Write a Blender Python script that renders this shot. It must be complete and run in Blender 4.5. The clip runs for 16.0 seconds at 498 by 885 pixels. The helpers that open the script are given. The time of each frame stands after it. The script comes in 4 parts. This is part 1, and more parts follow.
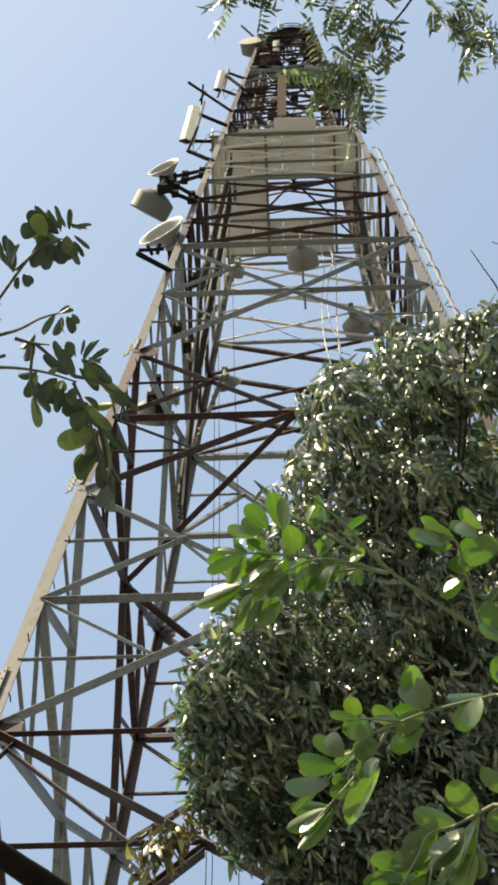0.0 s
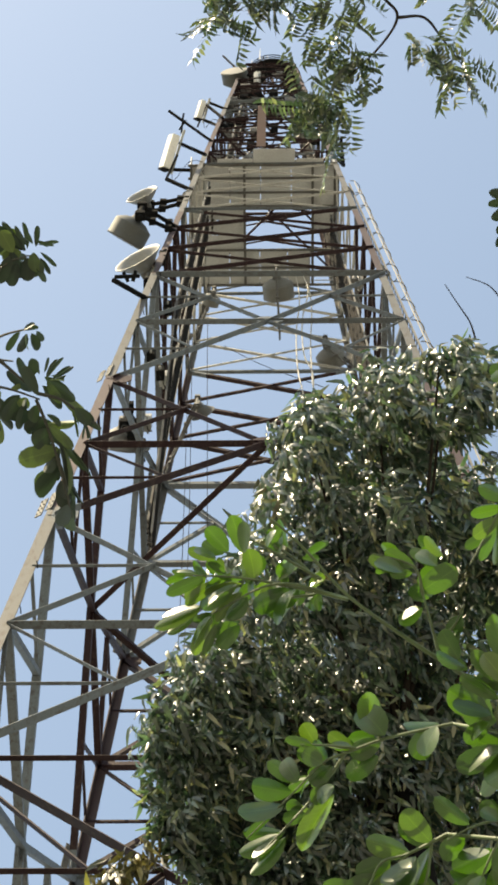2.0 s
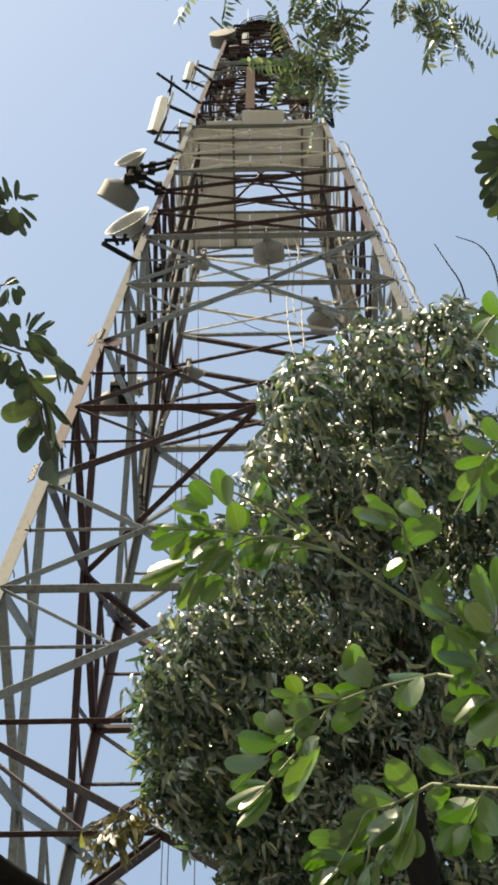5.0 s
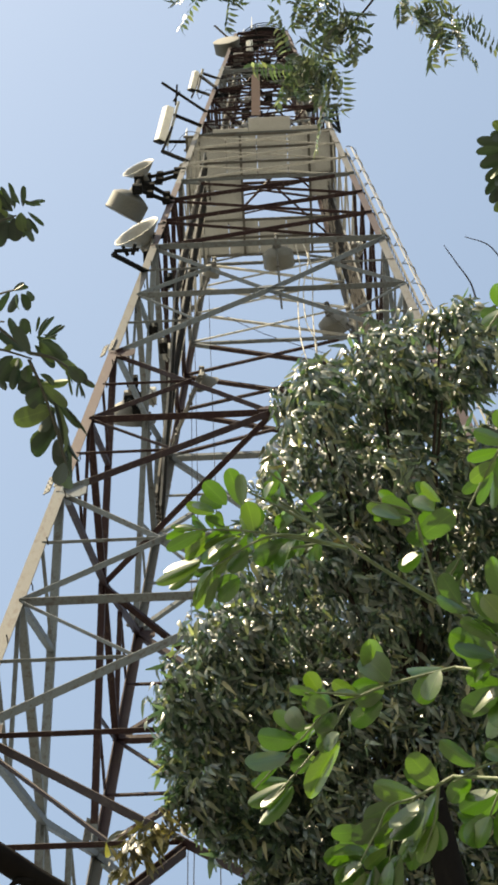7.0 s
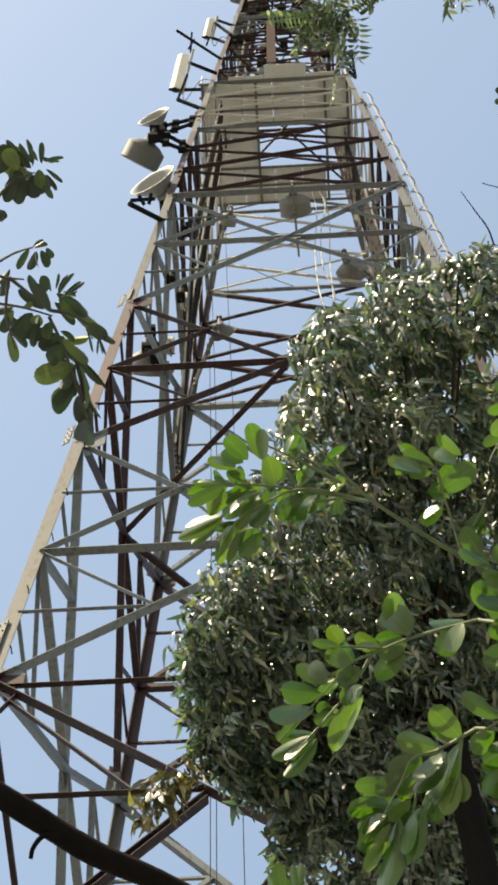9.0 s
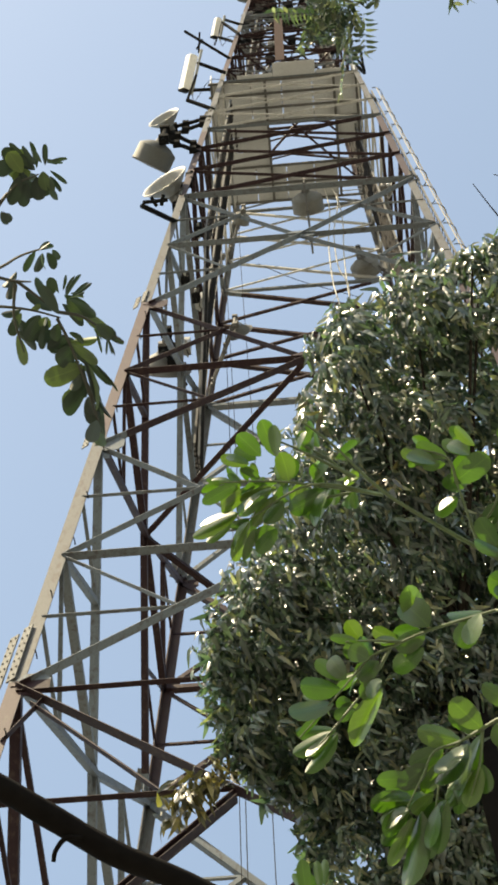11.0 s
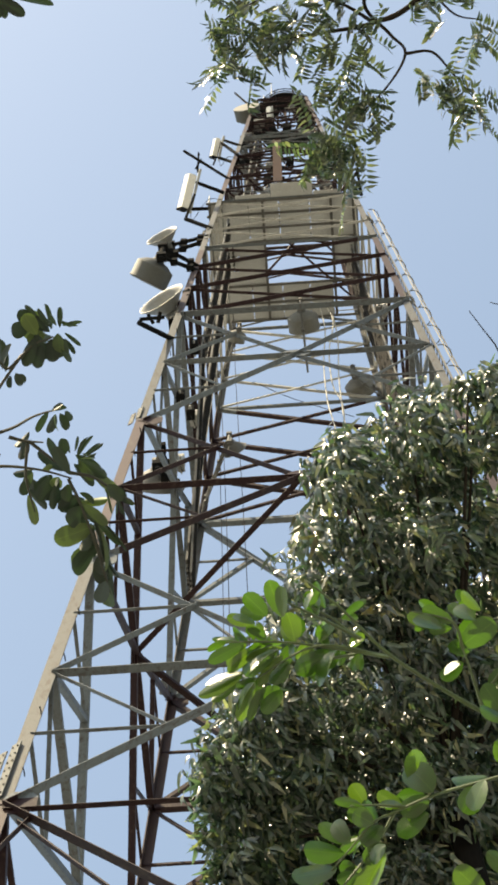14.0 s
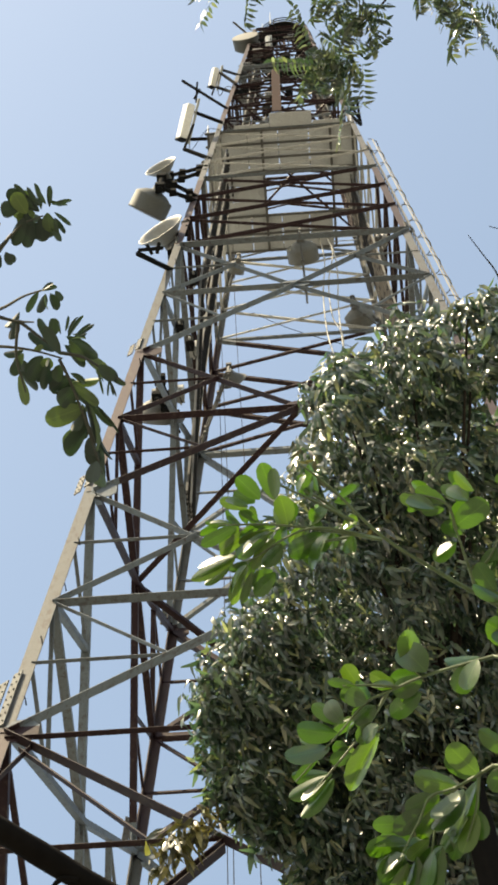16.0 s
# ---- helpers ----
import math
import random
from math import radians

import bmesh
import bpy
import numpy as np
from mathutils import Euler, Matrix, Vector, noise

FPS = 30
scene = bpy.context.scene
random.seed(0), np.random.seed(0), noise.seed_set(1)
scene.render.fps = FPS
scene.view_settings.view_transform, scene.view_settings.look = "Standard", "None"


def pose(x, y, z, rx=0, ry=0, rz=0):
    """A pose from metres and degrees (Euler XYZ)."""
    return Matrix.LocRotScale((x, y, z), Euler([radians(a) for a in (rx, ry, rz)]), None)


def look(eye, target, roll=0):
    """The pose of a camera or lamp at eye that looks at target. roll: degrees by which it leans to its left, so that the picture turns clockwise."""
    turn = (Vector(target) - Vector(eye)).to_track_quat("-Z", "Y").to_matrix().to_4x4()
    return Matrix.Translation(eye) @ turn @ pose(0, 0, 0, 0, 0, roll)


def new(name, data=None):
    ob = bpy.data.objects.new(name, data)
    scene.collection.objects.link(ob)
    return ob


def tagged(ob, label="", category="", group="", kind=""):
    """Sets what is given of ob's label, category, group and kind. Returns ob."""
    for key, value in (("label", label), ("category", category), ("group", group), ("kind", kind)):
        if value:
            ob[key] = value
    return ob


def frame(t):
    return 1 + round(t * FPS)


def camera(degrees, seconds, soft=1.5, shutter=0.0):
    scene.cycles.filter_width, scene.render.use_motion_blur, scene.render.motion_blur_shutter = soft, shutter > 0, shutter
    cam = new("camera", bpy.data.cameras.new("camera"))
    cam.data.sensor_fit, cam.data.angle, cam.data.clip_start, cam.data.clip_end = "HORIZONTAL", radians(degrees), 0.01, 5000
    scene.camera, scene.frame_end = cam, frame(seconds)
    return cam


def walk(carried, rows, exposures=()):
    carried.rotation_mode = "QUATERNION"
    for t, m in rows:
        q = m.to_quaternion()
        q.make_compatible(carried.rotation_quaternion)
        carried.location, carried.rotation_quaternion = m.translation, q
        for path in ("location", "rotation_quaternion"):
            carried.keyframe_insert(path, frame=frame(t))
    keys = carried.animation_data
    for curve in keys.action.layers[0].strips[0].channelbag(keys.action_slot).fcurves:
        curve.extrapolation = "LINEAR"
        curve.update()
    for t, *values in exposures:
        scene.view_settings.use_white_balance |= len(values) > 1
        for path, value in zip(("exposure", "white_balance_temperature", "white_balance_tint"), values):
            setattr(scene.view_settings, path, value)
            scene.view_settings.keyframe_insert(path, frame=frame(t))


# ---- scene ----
# ---------------------------------------------------------------- camera
LENS = 14.364
cam = camera(LENS, 16.0, soft=3.3)
walk(cam, [
    (0, pose(-0.0230, -0.0202, 1.6039, 157.3790, -0.7756, -1.9603)),
    (0.5, pose(-0.0191, -0.0270, 1.6074, 158.2397, -1.0812, -2.7452)),
    (1, pose(-0.0169, -0.0235, 1.6049, 158.3106, -0.7808, -3.1742)),
    (1.5, pose(-0.0147, -0.0151, 1.6061, 158.2950, -0.7546, -3.1963)),
    (2, pose(-0.0137, -0.0123, 1.6057, 158.2621, -0.5638, -3.6210)),
    (2.5, pose(-0.0112, -0.0217, 1.6038, 158.1465, -0.4845, -4.0020)),
    (3, pose(-0.0033, -0.0246, 1.6107, 157.9962, -0.4519, -3.9991)),
    (3.5, pose(0.0006, -0.0292, 1.6116, 157.9605, -0.2912, -3.6184)),
    (4, pose(-0.0037, -0.0175, 1.6083, 157.5417, -0.1462, -3.3156)),
    (4.2, pose(-0.0042, -0.0130, 1.6069, 157.1860, -0.1911, -3.5182)),
    (6.5, pose(-0.0035, 0.0008, 1.5971, 157.2053, 0.0320, -1.9255)),
    (7, pose(-0.0014, 0.0017, 1.5945, 157.3918, 0.0470, -1.6213)),
    (7.5, pose(-0.0037, -0.0070, 1.5970, 157.3562, -0.0566, -1.4261)),
    (8, pose(-0.0056, -0.0141, 1.5954, 156.7886, -0.1734, -1.7272)),
    (8.5, pose(-0.0028, -0.0029, 1.6025, 156.1626, -0.1571, -1.4877)),
    (9, pose(-0.0040, -0.0049, 1.5952, 155.8969, -0.2359, -0.9265)),
    (9.5, pose(0.0031, 0.0003, 1.5959, 155.9015, -0.0869, -0.6535)),
    (10, pose(0.0033, -0.0011, 1.5978, 155.9043, -0.2892, -0.0647)),
    (12.5, pose(0.0000, 0.0000, 1.6000, 155.7686, 0.0456, 1.2631)),
    (13, pose(-0.0047, -0.0251, 1.6007, 155.8889, 0.0383, 1.3072)),
    (13.5, pose(-0.0036, -0.0537, 1.6110, 159.0955, -0.1878, 0.3773)),
    (14, pose(-0.0123, -0.0477, 1.6037, 159.2203, -0.2452, -0.1537)),
    (14.5, pose(-0.0226, -0.0345, 1.6061, 158.9552, -0.2270, -0.1183)),
    (15, pose(-0.0208, -0.0205, 1.6019, 158.1930, -0.2233, 0.0571)),
    (15.5, pose(-0.0128, -0.0122, 1.5927, 157.5367, -0.3723, 0.1579)),
    (16, pose(-0.0043, 0.0026, 1.5929, 157.2698, -0.1759, 0.0223)),
], [(0.0, 1.52, 9100, 5), (16.0, 1.52, 9100, 5)])

# ---------------------------------------------------------------- light
SUN_ELEVATION, SUN_AZIMUTH = 55.0, -124.0   # degrees; azimuth from +y towards +x
world = bpy.data.worlds.new("sky")
scene.world = world
world.use_nodes = True
wn, wl = world.node_tree.nodes, world.node_tree.links
sky = wn.new("ShaderNodeTexSky")
sky.sky_type = "NISHITA"
sky.sun_disc = False
sky.sun_elevation = radians(SUN_ELEVATION)
sky.sun_rotation = radians(SUN_AZIMUTH)
sky.air_density, sky.dust_density, sky.ozone_density = 1.0, 0.9, 1.0
wn["Background"].inputs["Strength"].default_value = 0.125
wl.new(sky.outputs["Color"], wn["Background"].inputs["Color"])
sun_data = bpy.data.lights.new("sun", "SUN")
sun_data.energy, sun_data.angle, sun_data.color = 4.1, radians(0.5), (1.0, 0.95, 0.87)
sun = new("sun", sun_data)
az, el = radians(SUN_AZIMUTH), radians(SUN_ELEVATION)
sun_dir = Vector((math.sin(az) * math.cos(el), math.cos(az) * math.cos(el), math.sin(el)))
sun.matrix_world = look(tuple(sun_dir * 200), (0, 0, 0))


# ---------------------------------------------------------------- materials
def material(name, rough=0.6, metal=0.0):
    m = bpy.data.materials.new(name)
    m.use_nodes = True
    b = m.node_tree.nodes["Principled BSDF"]
    b.inputs["Roughness"].default_value = rough
    b.inputs["Metallic"].default_value = metal
    return m, m.node_tree.nodes, m.node_tree.links, b


def node_noise(n, l, scale, detail=4.0, rough=0.6, vec=None):
    t = n.new("ShaderNodeTexNoise")
    t.inputs["Scale"].default_value, t.inputs["Detail"].default_value, t.inputs["Roughness"].default_value = scale, detail, rough
    if vec:
        l.new(vec, t.inputs["Vector"])
    return t


def ramp(n, l, src, stops, interp="LINEAR"):
    r = n.new("ShaderNodeValToRGB")
    r.color_ramp.interpolation = interp
    while len(r.color_ramp.elements) < len(stops):
        r.color_ramp.elements.new(0.5)
    for e, (p, c) in zip(r.color_ramp.elements, stops):
        e.position, e.color = p, (*c, 1)
    l.new(src, r.inputs[0])
    return r


def mix(n, l, fac, a, b, mode="MIX"):
    x = n.new("ShaderNodeMix")
    x.data_type, x.blend_type = "RGBA", mode
    for k, v in ((0, fac), (6, a), (7, b)):
        if hasattr(v, "links"):
            l.new(v, x.inputs[k])
        elif isinstance(v, (int, float)):
            x.inputs[k].default_value = v
        else:
            x.inputs[k].default_value = (*v, 1)
    return x.outputs[2]


def bump(n, l, b, src, strength=0.2, dist=0.01):
    k = n.new("ShaderNodeBump")
    k.inputs["Strength"].default_value, k.inputs["Distance"].default_value = strength, dist
    l.new(src, k.inputs["Height"])
    l.new(k.outputs[0], b.inputs["Normal"])


def worn(name, base, dirt, rough=0.6, metal=0.0, scale=1.5, amount=0.5, grain=25.0):
    """Paint or metal with stains at two scales and a little relief."""
    m, n, l, b = material(name, rough, metal)
    g = n.new("ShaderNodeNewGeometry")
    big = node_noise(n, l, scale, 5, 0.65, g.outputs["Position"])
    fine = node_noise(n, l, grain, 3, 0.6, g.outputs["Position"])
    r1 = ramp(n, l, big.outputs[0], [(0.42, (0, 0, 0)), (0.68, (1, 1, 1))])
    r2 = ramp(n, l, fine.outputs[0], [(0.35, (0.75, 0.75, 0.75)), (0.65, (1, 1, 1))])
    mul = n.new("ShaderNodeMath")
    mul.operation = "MULTIPLY"
    mul.inputs[1].default_value = amount
    l.new(r1.outputs[0], mul.inputs[0])
    c = mix(n, l, mul.outputs[0], base, dirt)
    c = mix(n, l, 1.0, c, r2.outputs[0], "MULTIPLY")
    l.new(c, b.inputs["Base Color"])
    bump(n, l, b, fine.outputs[0], 0.15, 0.004)
    return m


# aviation paint in bands up the height of the tower: red oxide and white, faded and rust-streaked
BANDS = [(0.0, 1), (7.5, 0), (16.9, 1), (26.5, 0), (36.1, 1), (44.9, 0), (54.9, 1), (63.0, 0), (73.0, 1), (81.5, 0), (86.0, 1)]


def tower_paint(name, white, red, rust_amount):
    m, n, l, b = material(name, 0.55)
    g = n.new("ShaderNodeNewGeometry")
    sep = n.new("ShaderNodeSeparateXYZ")
    l.new(g.outputs["Position"], sep.inputs[0])
    div = n.new("ShaderNodeMath")
    div.operation = "DIVIDE"
    div.inputs[1].default_value = 110.0
    l.new(sep.outputs[2], div.inputs[0])
    band = ramp(n, l, div.outputs[0], [(z / 110.0, red if k else white) for z, k in BANDS], "CONSTANT")
    streak_map = n.new("ShaderNodeMapping")
    streak_map.inputs["Scale"].default_value = (9, 9, 2.6)
    l.new(g.outputs["Position"], streak_map.inputs[0])
    streak = node_noise(n, l, 1.0, 6, 0.7, streak_map.outputs[0])
    fine = node_noise(n, l, 30.0, 3, 0.6, g.outputs["Position"])
    stain = ramp(n, l, streak.outputs[0], [(0.52, (0, 0, 0)), (0.64, (1, 1, 1))])
    mul = n.new("ShaderNodeMath")
    mul.operation = "MULTIPLY"
    mul.inputs[1].default_value = rust_amount
    l.new(stain.outputs[0], mul.inputs[0])
    c = mix(n, l, mul.outputs[0], band.outputs[0], (0.06, 0.043, 0.036))
    var = ramp(n, l, fine.outputs[0], [(0.3, (0.78, 0.78, 0.78)), (0.7, (1.05, 1.05, 1.05))])
    c = mix(n, l, 1.0, c, var.outputs[0], "MULTIPLY")
    isl = n.new("ShaderNodeObjectInfo")
    vr = ramp(n, l, isl.outputs["Random"], [(0, (0.82, 0.82, 0.82)), (1, (1.1, 1.1, 1.1))])
    c = mix(n, l, 1.0, c, vr.outputs[0], "MULTIPLY")
    l.new(c, b.inputs["Base Color"])
    bump(n, l, b, fine.outputs[0], 0.2, 0.004)
    return m


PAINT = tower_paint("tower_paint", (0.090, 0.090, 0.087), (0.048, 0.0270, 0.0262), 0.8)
# bracing copy of the paint: shade put into the colour, red darker, white cooler
SHADE_PAINT = tower_paint("shade_tower_paint", (0.118, 0.135, 0.150), (0.024, 0.0125, 0.0150), 0.65)
# brighter copy, light put into the colour for bracing just under the deck
LIT_PAINT = tower_paint("lit_tower_paint", (0.36, 0.355, 0.34), (0.058, 0.0270, 0.0262), 0.3)
GALV = worn("galvanised_steel", (0.36, 0.37, 0.37), (0.2, 0.19, 0.17), 0.5, 0.35, 2.0, 0.6)
OLD_GALV = worn("weathered_galvanised_steel", (0.105, 0.105, 0.105), (0.07, 0.062, 0.055), 0.75, 0.0, 2.0, 0.6)
DARK = worn("dark_steel", (0.011, 0.012, 0.013), (0.018, 0.016, 0.015), 0.85, 0.0, 3.0, 0.5)
SPLICE = worn("splice_plate_paint", (0.105, 0.108, 0.106), (0.06, 0.053, 0.05), 0.7, 0.0, 3.0, 0.7)
CABLE = worn("black_cable", (0.018, 0.017, 0.017), (0.035, 0.03, 0.027), 0.85, 0.0, 4.0, 0.5)
ROPE = worn("pale_rope", (0.5, 0.48, 0.44), (0.3, 0.27, 0.22), 0.9, 0.0, 8.0, 0.5)
DECK = worn("deck_plate", (0.42, 0.435, 0.445), (0.33, 0.325, 0.315), 0.6, 0.1, 0.8, 0.55)
DISH = worn("dish_shell", (0.20, 0.197, 0.185), (0.14, 0.132, 0.12), 0.5, 0.0, 1.2, 0.6)
RADOME = worn("radome_cover", (0.135, 0.135, 0.130), (0.11, 0.104, 0.094), 0.7, 0.0, 1.5, 0.6)
DRUM = worn("drum_shell", (0.072, 0.076, 0.076), (0.05, 0.05, 0.048), 0.75, 0.0, 1.2, 0.6)
WHITEBOX = worn("antenna_radome", (0.80, 0.80, 0.79), (0.62, 0.60, 0.56), 0.4, 0.0, 1.5, 0.4)
RUSTY = worn("rusty_red_steel", (0.038, 0.020, 0.017), (0.03, 0.018, 0.015), 0.75, 0.1, 2.0, 0.7)
for rusted, gloss in ((DARK, 0.02), (CABLE, 0.05), (RUSTY, 0.03), (SPLICE, 0.1), (PAINT, 0.2), (SHADE_PAINT, 0.12)):
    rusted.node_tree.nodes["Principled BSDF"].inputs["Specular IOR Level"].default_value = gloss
CONCRETE = worn("concrete", (0.38, 0.36, 0.33), (0.24, 0.22, 0.19), 0.9, 0.0, 1.0, 0.6)
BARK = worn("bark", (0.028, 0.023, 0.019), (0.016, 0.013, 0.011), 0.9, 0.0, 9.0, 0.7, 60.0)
# bark copy darkened to stand in for shade on the limb and trunk
SHADEBARK = worn("shaded_bark", (0.008, 0.007, 0.0065), (0.005, 0.0045, 0.0045), 0.95, 0.0, 14.0, 0.7, 90.0)
for rough_bark in (BARK, SHADEBARK):
    rough_bark.node_tree.nodes["Principled BSDF"].inputs["Specular IOR Level"].default_value = 0.05
# darker twig for the second sapling, its shade put into the colour
SHADETWIG = worn("shaded_twig", (0.030, 0.030, 0.020), (0.02, 0.018, 0.014), 0.7, 0.0, 12.0, 0.6, 80.0)
TWIG = worn("green_twig", (0.070, 0.105, 0.036), (0.05, 0.058, 0.028), 0.6, 0.0, 12.0, 0.6, 80.0)


def leaf_material(name, dark, light, yellow, glow, rough=0.35, translucent=0.35, per="object", coat=0.6, end_tone=(0.12, 0.14, 0.04)):
    """Leaf blade: gloss on top, light passing through it; each leaf differs a little."""
    m, n, l, b = material(name, rough)
    g = n.new("ShaderNodeNewGeometry")
    o = n.new("ShaderNodeObjectInfo")
    src = o.outputs["Random"] if per == "object" else g.outputs["Random Per Island"]
    big = node_noise(n, l, 14.0 if per == "object" else 3.2, 4, 0.6, g.outputs["Position"])
    if per == "object":
        base = ramp(n, l, src, [(0.0, dark), (0.74, light), (0.80, light), (0.86, yellow), (1.0, end_tone)])
    else:
        base = ramp(n, l, src, [(0.0, dark), (0.45, dark), (0.60, light), (0.80, light), (0.90, yellow), (1.0, end_tone)])
    lo, hi = (0.7, 1.15) if per == "object" else (0.5, 1.45)
    var = ramp(n, l, big.outputs[0], [(0.32, (lo, lo, lo)), (0.68, (hi, hi, hi * 0.94))])
    c = mix(n, l, 1.0, base.outputs[0], var.outputs[0], "MULTIPLY")
    if per == "object":
        # pale midrib along the blade and faint side veins running off it
        tc = n.new("ShaderNodeTexCoord")
        sp = n.new("ShaderNodeSeparateXYZ")
        l.new(tc.outputs["Object"], sp.inputs[0])
        ab = n.new("ShaderNodeMath")
        ab.operation = "ABSOLUTE"
        l.new(sp.outputs[1], ab.inputs[0])
        rib = ramp(n, l, ab.outputs[0], [(0.006, (1.35, 1.3, 1.25)), (0.018, (1, 1, 1))])
        sm = n.new("ShaderNodeMath")
        sm.operation = "MULTIPLY_ADD"
        sm.inputs[1].default_value = -0.9
        l.new(ab.outputs[0], sm.inputs[0])
        l.new(sp.outputs[0], sm.inputs[2])
        sn = n.new("ShaderNodeMath")
        sn.operation = "MULTIPLY"
        sn.inputs[1].default_value = 62.0
        l.new(sm.outputs[0], sn.inputs[0])
        sw = n.new("ShaderNodeMath")
        sw.operation = "SINE"
        l.new(sn.outputs[0], sw.inputs[0])
        vein = ramp(n, l, sw.outputs[0], [(0.55, (0.97, 0.97, 0.97)), (0.95, (1.06, 1.05, 1.03))])
        c = mix(n, l, 1.0, c, rib.outputs[0], "MULTIPLY")
        c = mix(n, l, 1.0, c, vein.outputs[0], "MULTIPLY")
    l.new(c, b.inputs["Base Color"])
    b.inputs["Coat Weight"].default_value, b.inputs["Coat Roughness"].default_value = coat, 0.27
    t = n.new("ShaderNodeBsdfTranslucent")
    tc = mix(n, l, 1.0, c, glow, "MULTIPLY")
    l.new(tc, t.inputs["Color"])
    ms = n.new("ShaderNodeMixShader")
    ms.inputs[0].default_value = translucent
    l.new(b.outputs[0], ms.inputs[1])
    l.new(t.outputs[0], ms.inputs[2])
    l.new(ms.outputs[0], n["Material Output"].inputs[0])
    veins = node_noise(n, l, 120.0, 2, 0.5, g.outputs["Position"])
    bump(n, l, b, veins.outputs[0], 0.12, 0.001)
    return m


LEAF_NEAR = leaf_material("near_leaf", (0.024, 0.058, 0.012), (0.045, 0.092, 0.017), (0.072, 0.112, 0.024), (1.4, 1.78, 0.62), 0.36, 0.38, coat=0.8, end_tone=(0.06, 0.102, 0.028))
# dark copy of the leaf, with backlit shade put into its colour
LEAF_SHADY = leaf_material("shaded_leaf", (0.009, 0.019, 0.014), (0.018, 0.034, 0.020), (0.085, 0.125, 0.035), (1.3, 1.6, 0.8), 0.62, 0.13, coat=0.0, end_tone=(0.05, 0.07, 0.04))
# the pale last tone paints sun glints onto some leaves at random
LEAF_TREE = leaf_material("tree_leaf", (0.024, 0.044, 0.036), (0.058, 0.090, 0.064), (0.115, 0.125, 0.066), (1.5, 1.8, 1.0), 0.34, 0.40, "island", 1.0, (0.22, 0.215, 0.16))
LEAF_NEEM = leaf_material("feathery_leaf", (0.018, 0.032, 0.021), (0.056, 0.076, 0.042), (0.115, 0.122, 0.07), (1.5, 1.75, 1.05), 0.32, 0.34, "island", 0.8, (0.15, 0.17, 0.125))
LEAF_YELLOW = leaf_material("yellowed_leaf", (0.035, 0.036, 0.018), (0.085, 0.075, 0.028), (0.17, 0.135, 0.05), (1.6, 1.6, 0.8), 0.5, 0.25, "island")


gm, gn, gl, gb = material("dry_ground", 0.95)
gg = gn.new("ShaderNodeNewGeometry")
g1 = node_noise(gn, gl, 0.25, 6, 0.6, gg.outputs["Position"])
g2 = node_noise(gn, gl, 9.0, 5, 0.7, gg.outputs["Position"])
gr = ramp(gn, gl, g1.outputs[0], [(0.35, (0.215, 0.208, 0.195)), (0.65, (0.135, 0.140, 0.122))])
gr2 = ramp(gn, gl, g2.outputs[0], [(0.3, (0.7, 0.7, 0.7)), (0.7, (1.15, 1.15, 1.15))])
gl.new(mix(gn, gl, 1.0, gr.outputs[0], gr2.outputs[0], "MULTIPLY"), gb.inputs["Base Color"])
bump(gn, gl, gb, g2.outputs[0], 0.5, 0.03)
GROUND = gm


# ---------------------------------------------------------------- building helpers
def part(name, bm, mat, parent=None, label=""):
    me = bpy.data.meshes.new(name)
    if isinstance(bm, bmesh.types.BMesh):
        bm.to_mesh(me)
        bm.free()
    else:
        me.from_pydata(bm[0], [], bm[1])
        me.polygons.foreach_set("use_smooth", [True] * len(me.polygons))
    me.materials.append(mat)
    ob = new(name, me)
    ob.parent = parent
    if label:
        tagged(ob, label)
    return ob


def thing(name, m, label, category, group="", kind=""):
    ob = new(name)
    ob.matrix_world = m
    ob.empty_display_size = 0.2
    return tagged(ob, label, category, group, kind)


def frame_of(p, q, hint):
    d = (Vector(q) - Vector(p)).normalized()
    u = Vector(hint) - d * d.dot(Vector(hint))
    if u.length < 1e-4:
        u = d.orthogonal()
    u.normalize()
    return d, u, d.cross(u)


def sweep(bm, p, q, profile, u, v):
    """A bar from p to q with a closed profile in the directions u and v."""
    a = [bm.verts.new(Vector(p) + u * x + v * y) for x, y in profile]
    b = [bm.verts.new(Vector(q) + u * x + v * y) for x, y in profile]
    k = len(profile)
    for i in range(k):
        bm.faces.new((a[i], a[(i + 1) % k], b[(i + 1) % k], b[i]))
    bm.faces.new(a[::-1])
    bm.faces.new(b)


def angle_bar(bm, p, q, size, u_hint, flip=1, thick=None):
    """Rolled steel angle: one leg lies along u, the other along v."""
    t = thick or max(0.010, size * 0.09)
    d, u, v = frame_of(p, q, u_hint)
    v = v * flip
    if abs(u.z) < 0.5 and v.z < 0:
        v = -v
    prof = [(0, 0), (size, 0), (size, t), (t, t), (t, size), (0, size)]
    prof = [(x - size * 0.3, y - size * 0.3) for x, y in prof]
    sweep(bm, p, q, prof, u, v)


def flat_bar(bm, p, q, width, thick, u_hint):
    d, u, v = frame_of(p, q, u_hint)
    w, t = width / 2, thick / 2
    sweep(bm, p, q, [(-w, -t), (w, -t), (w, t), (-w, t)], u, v)


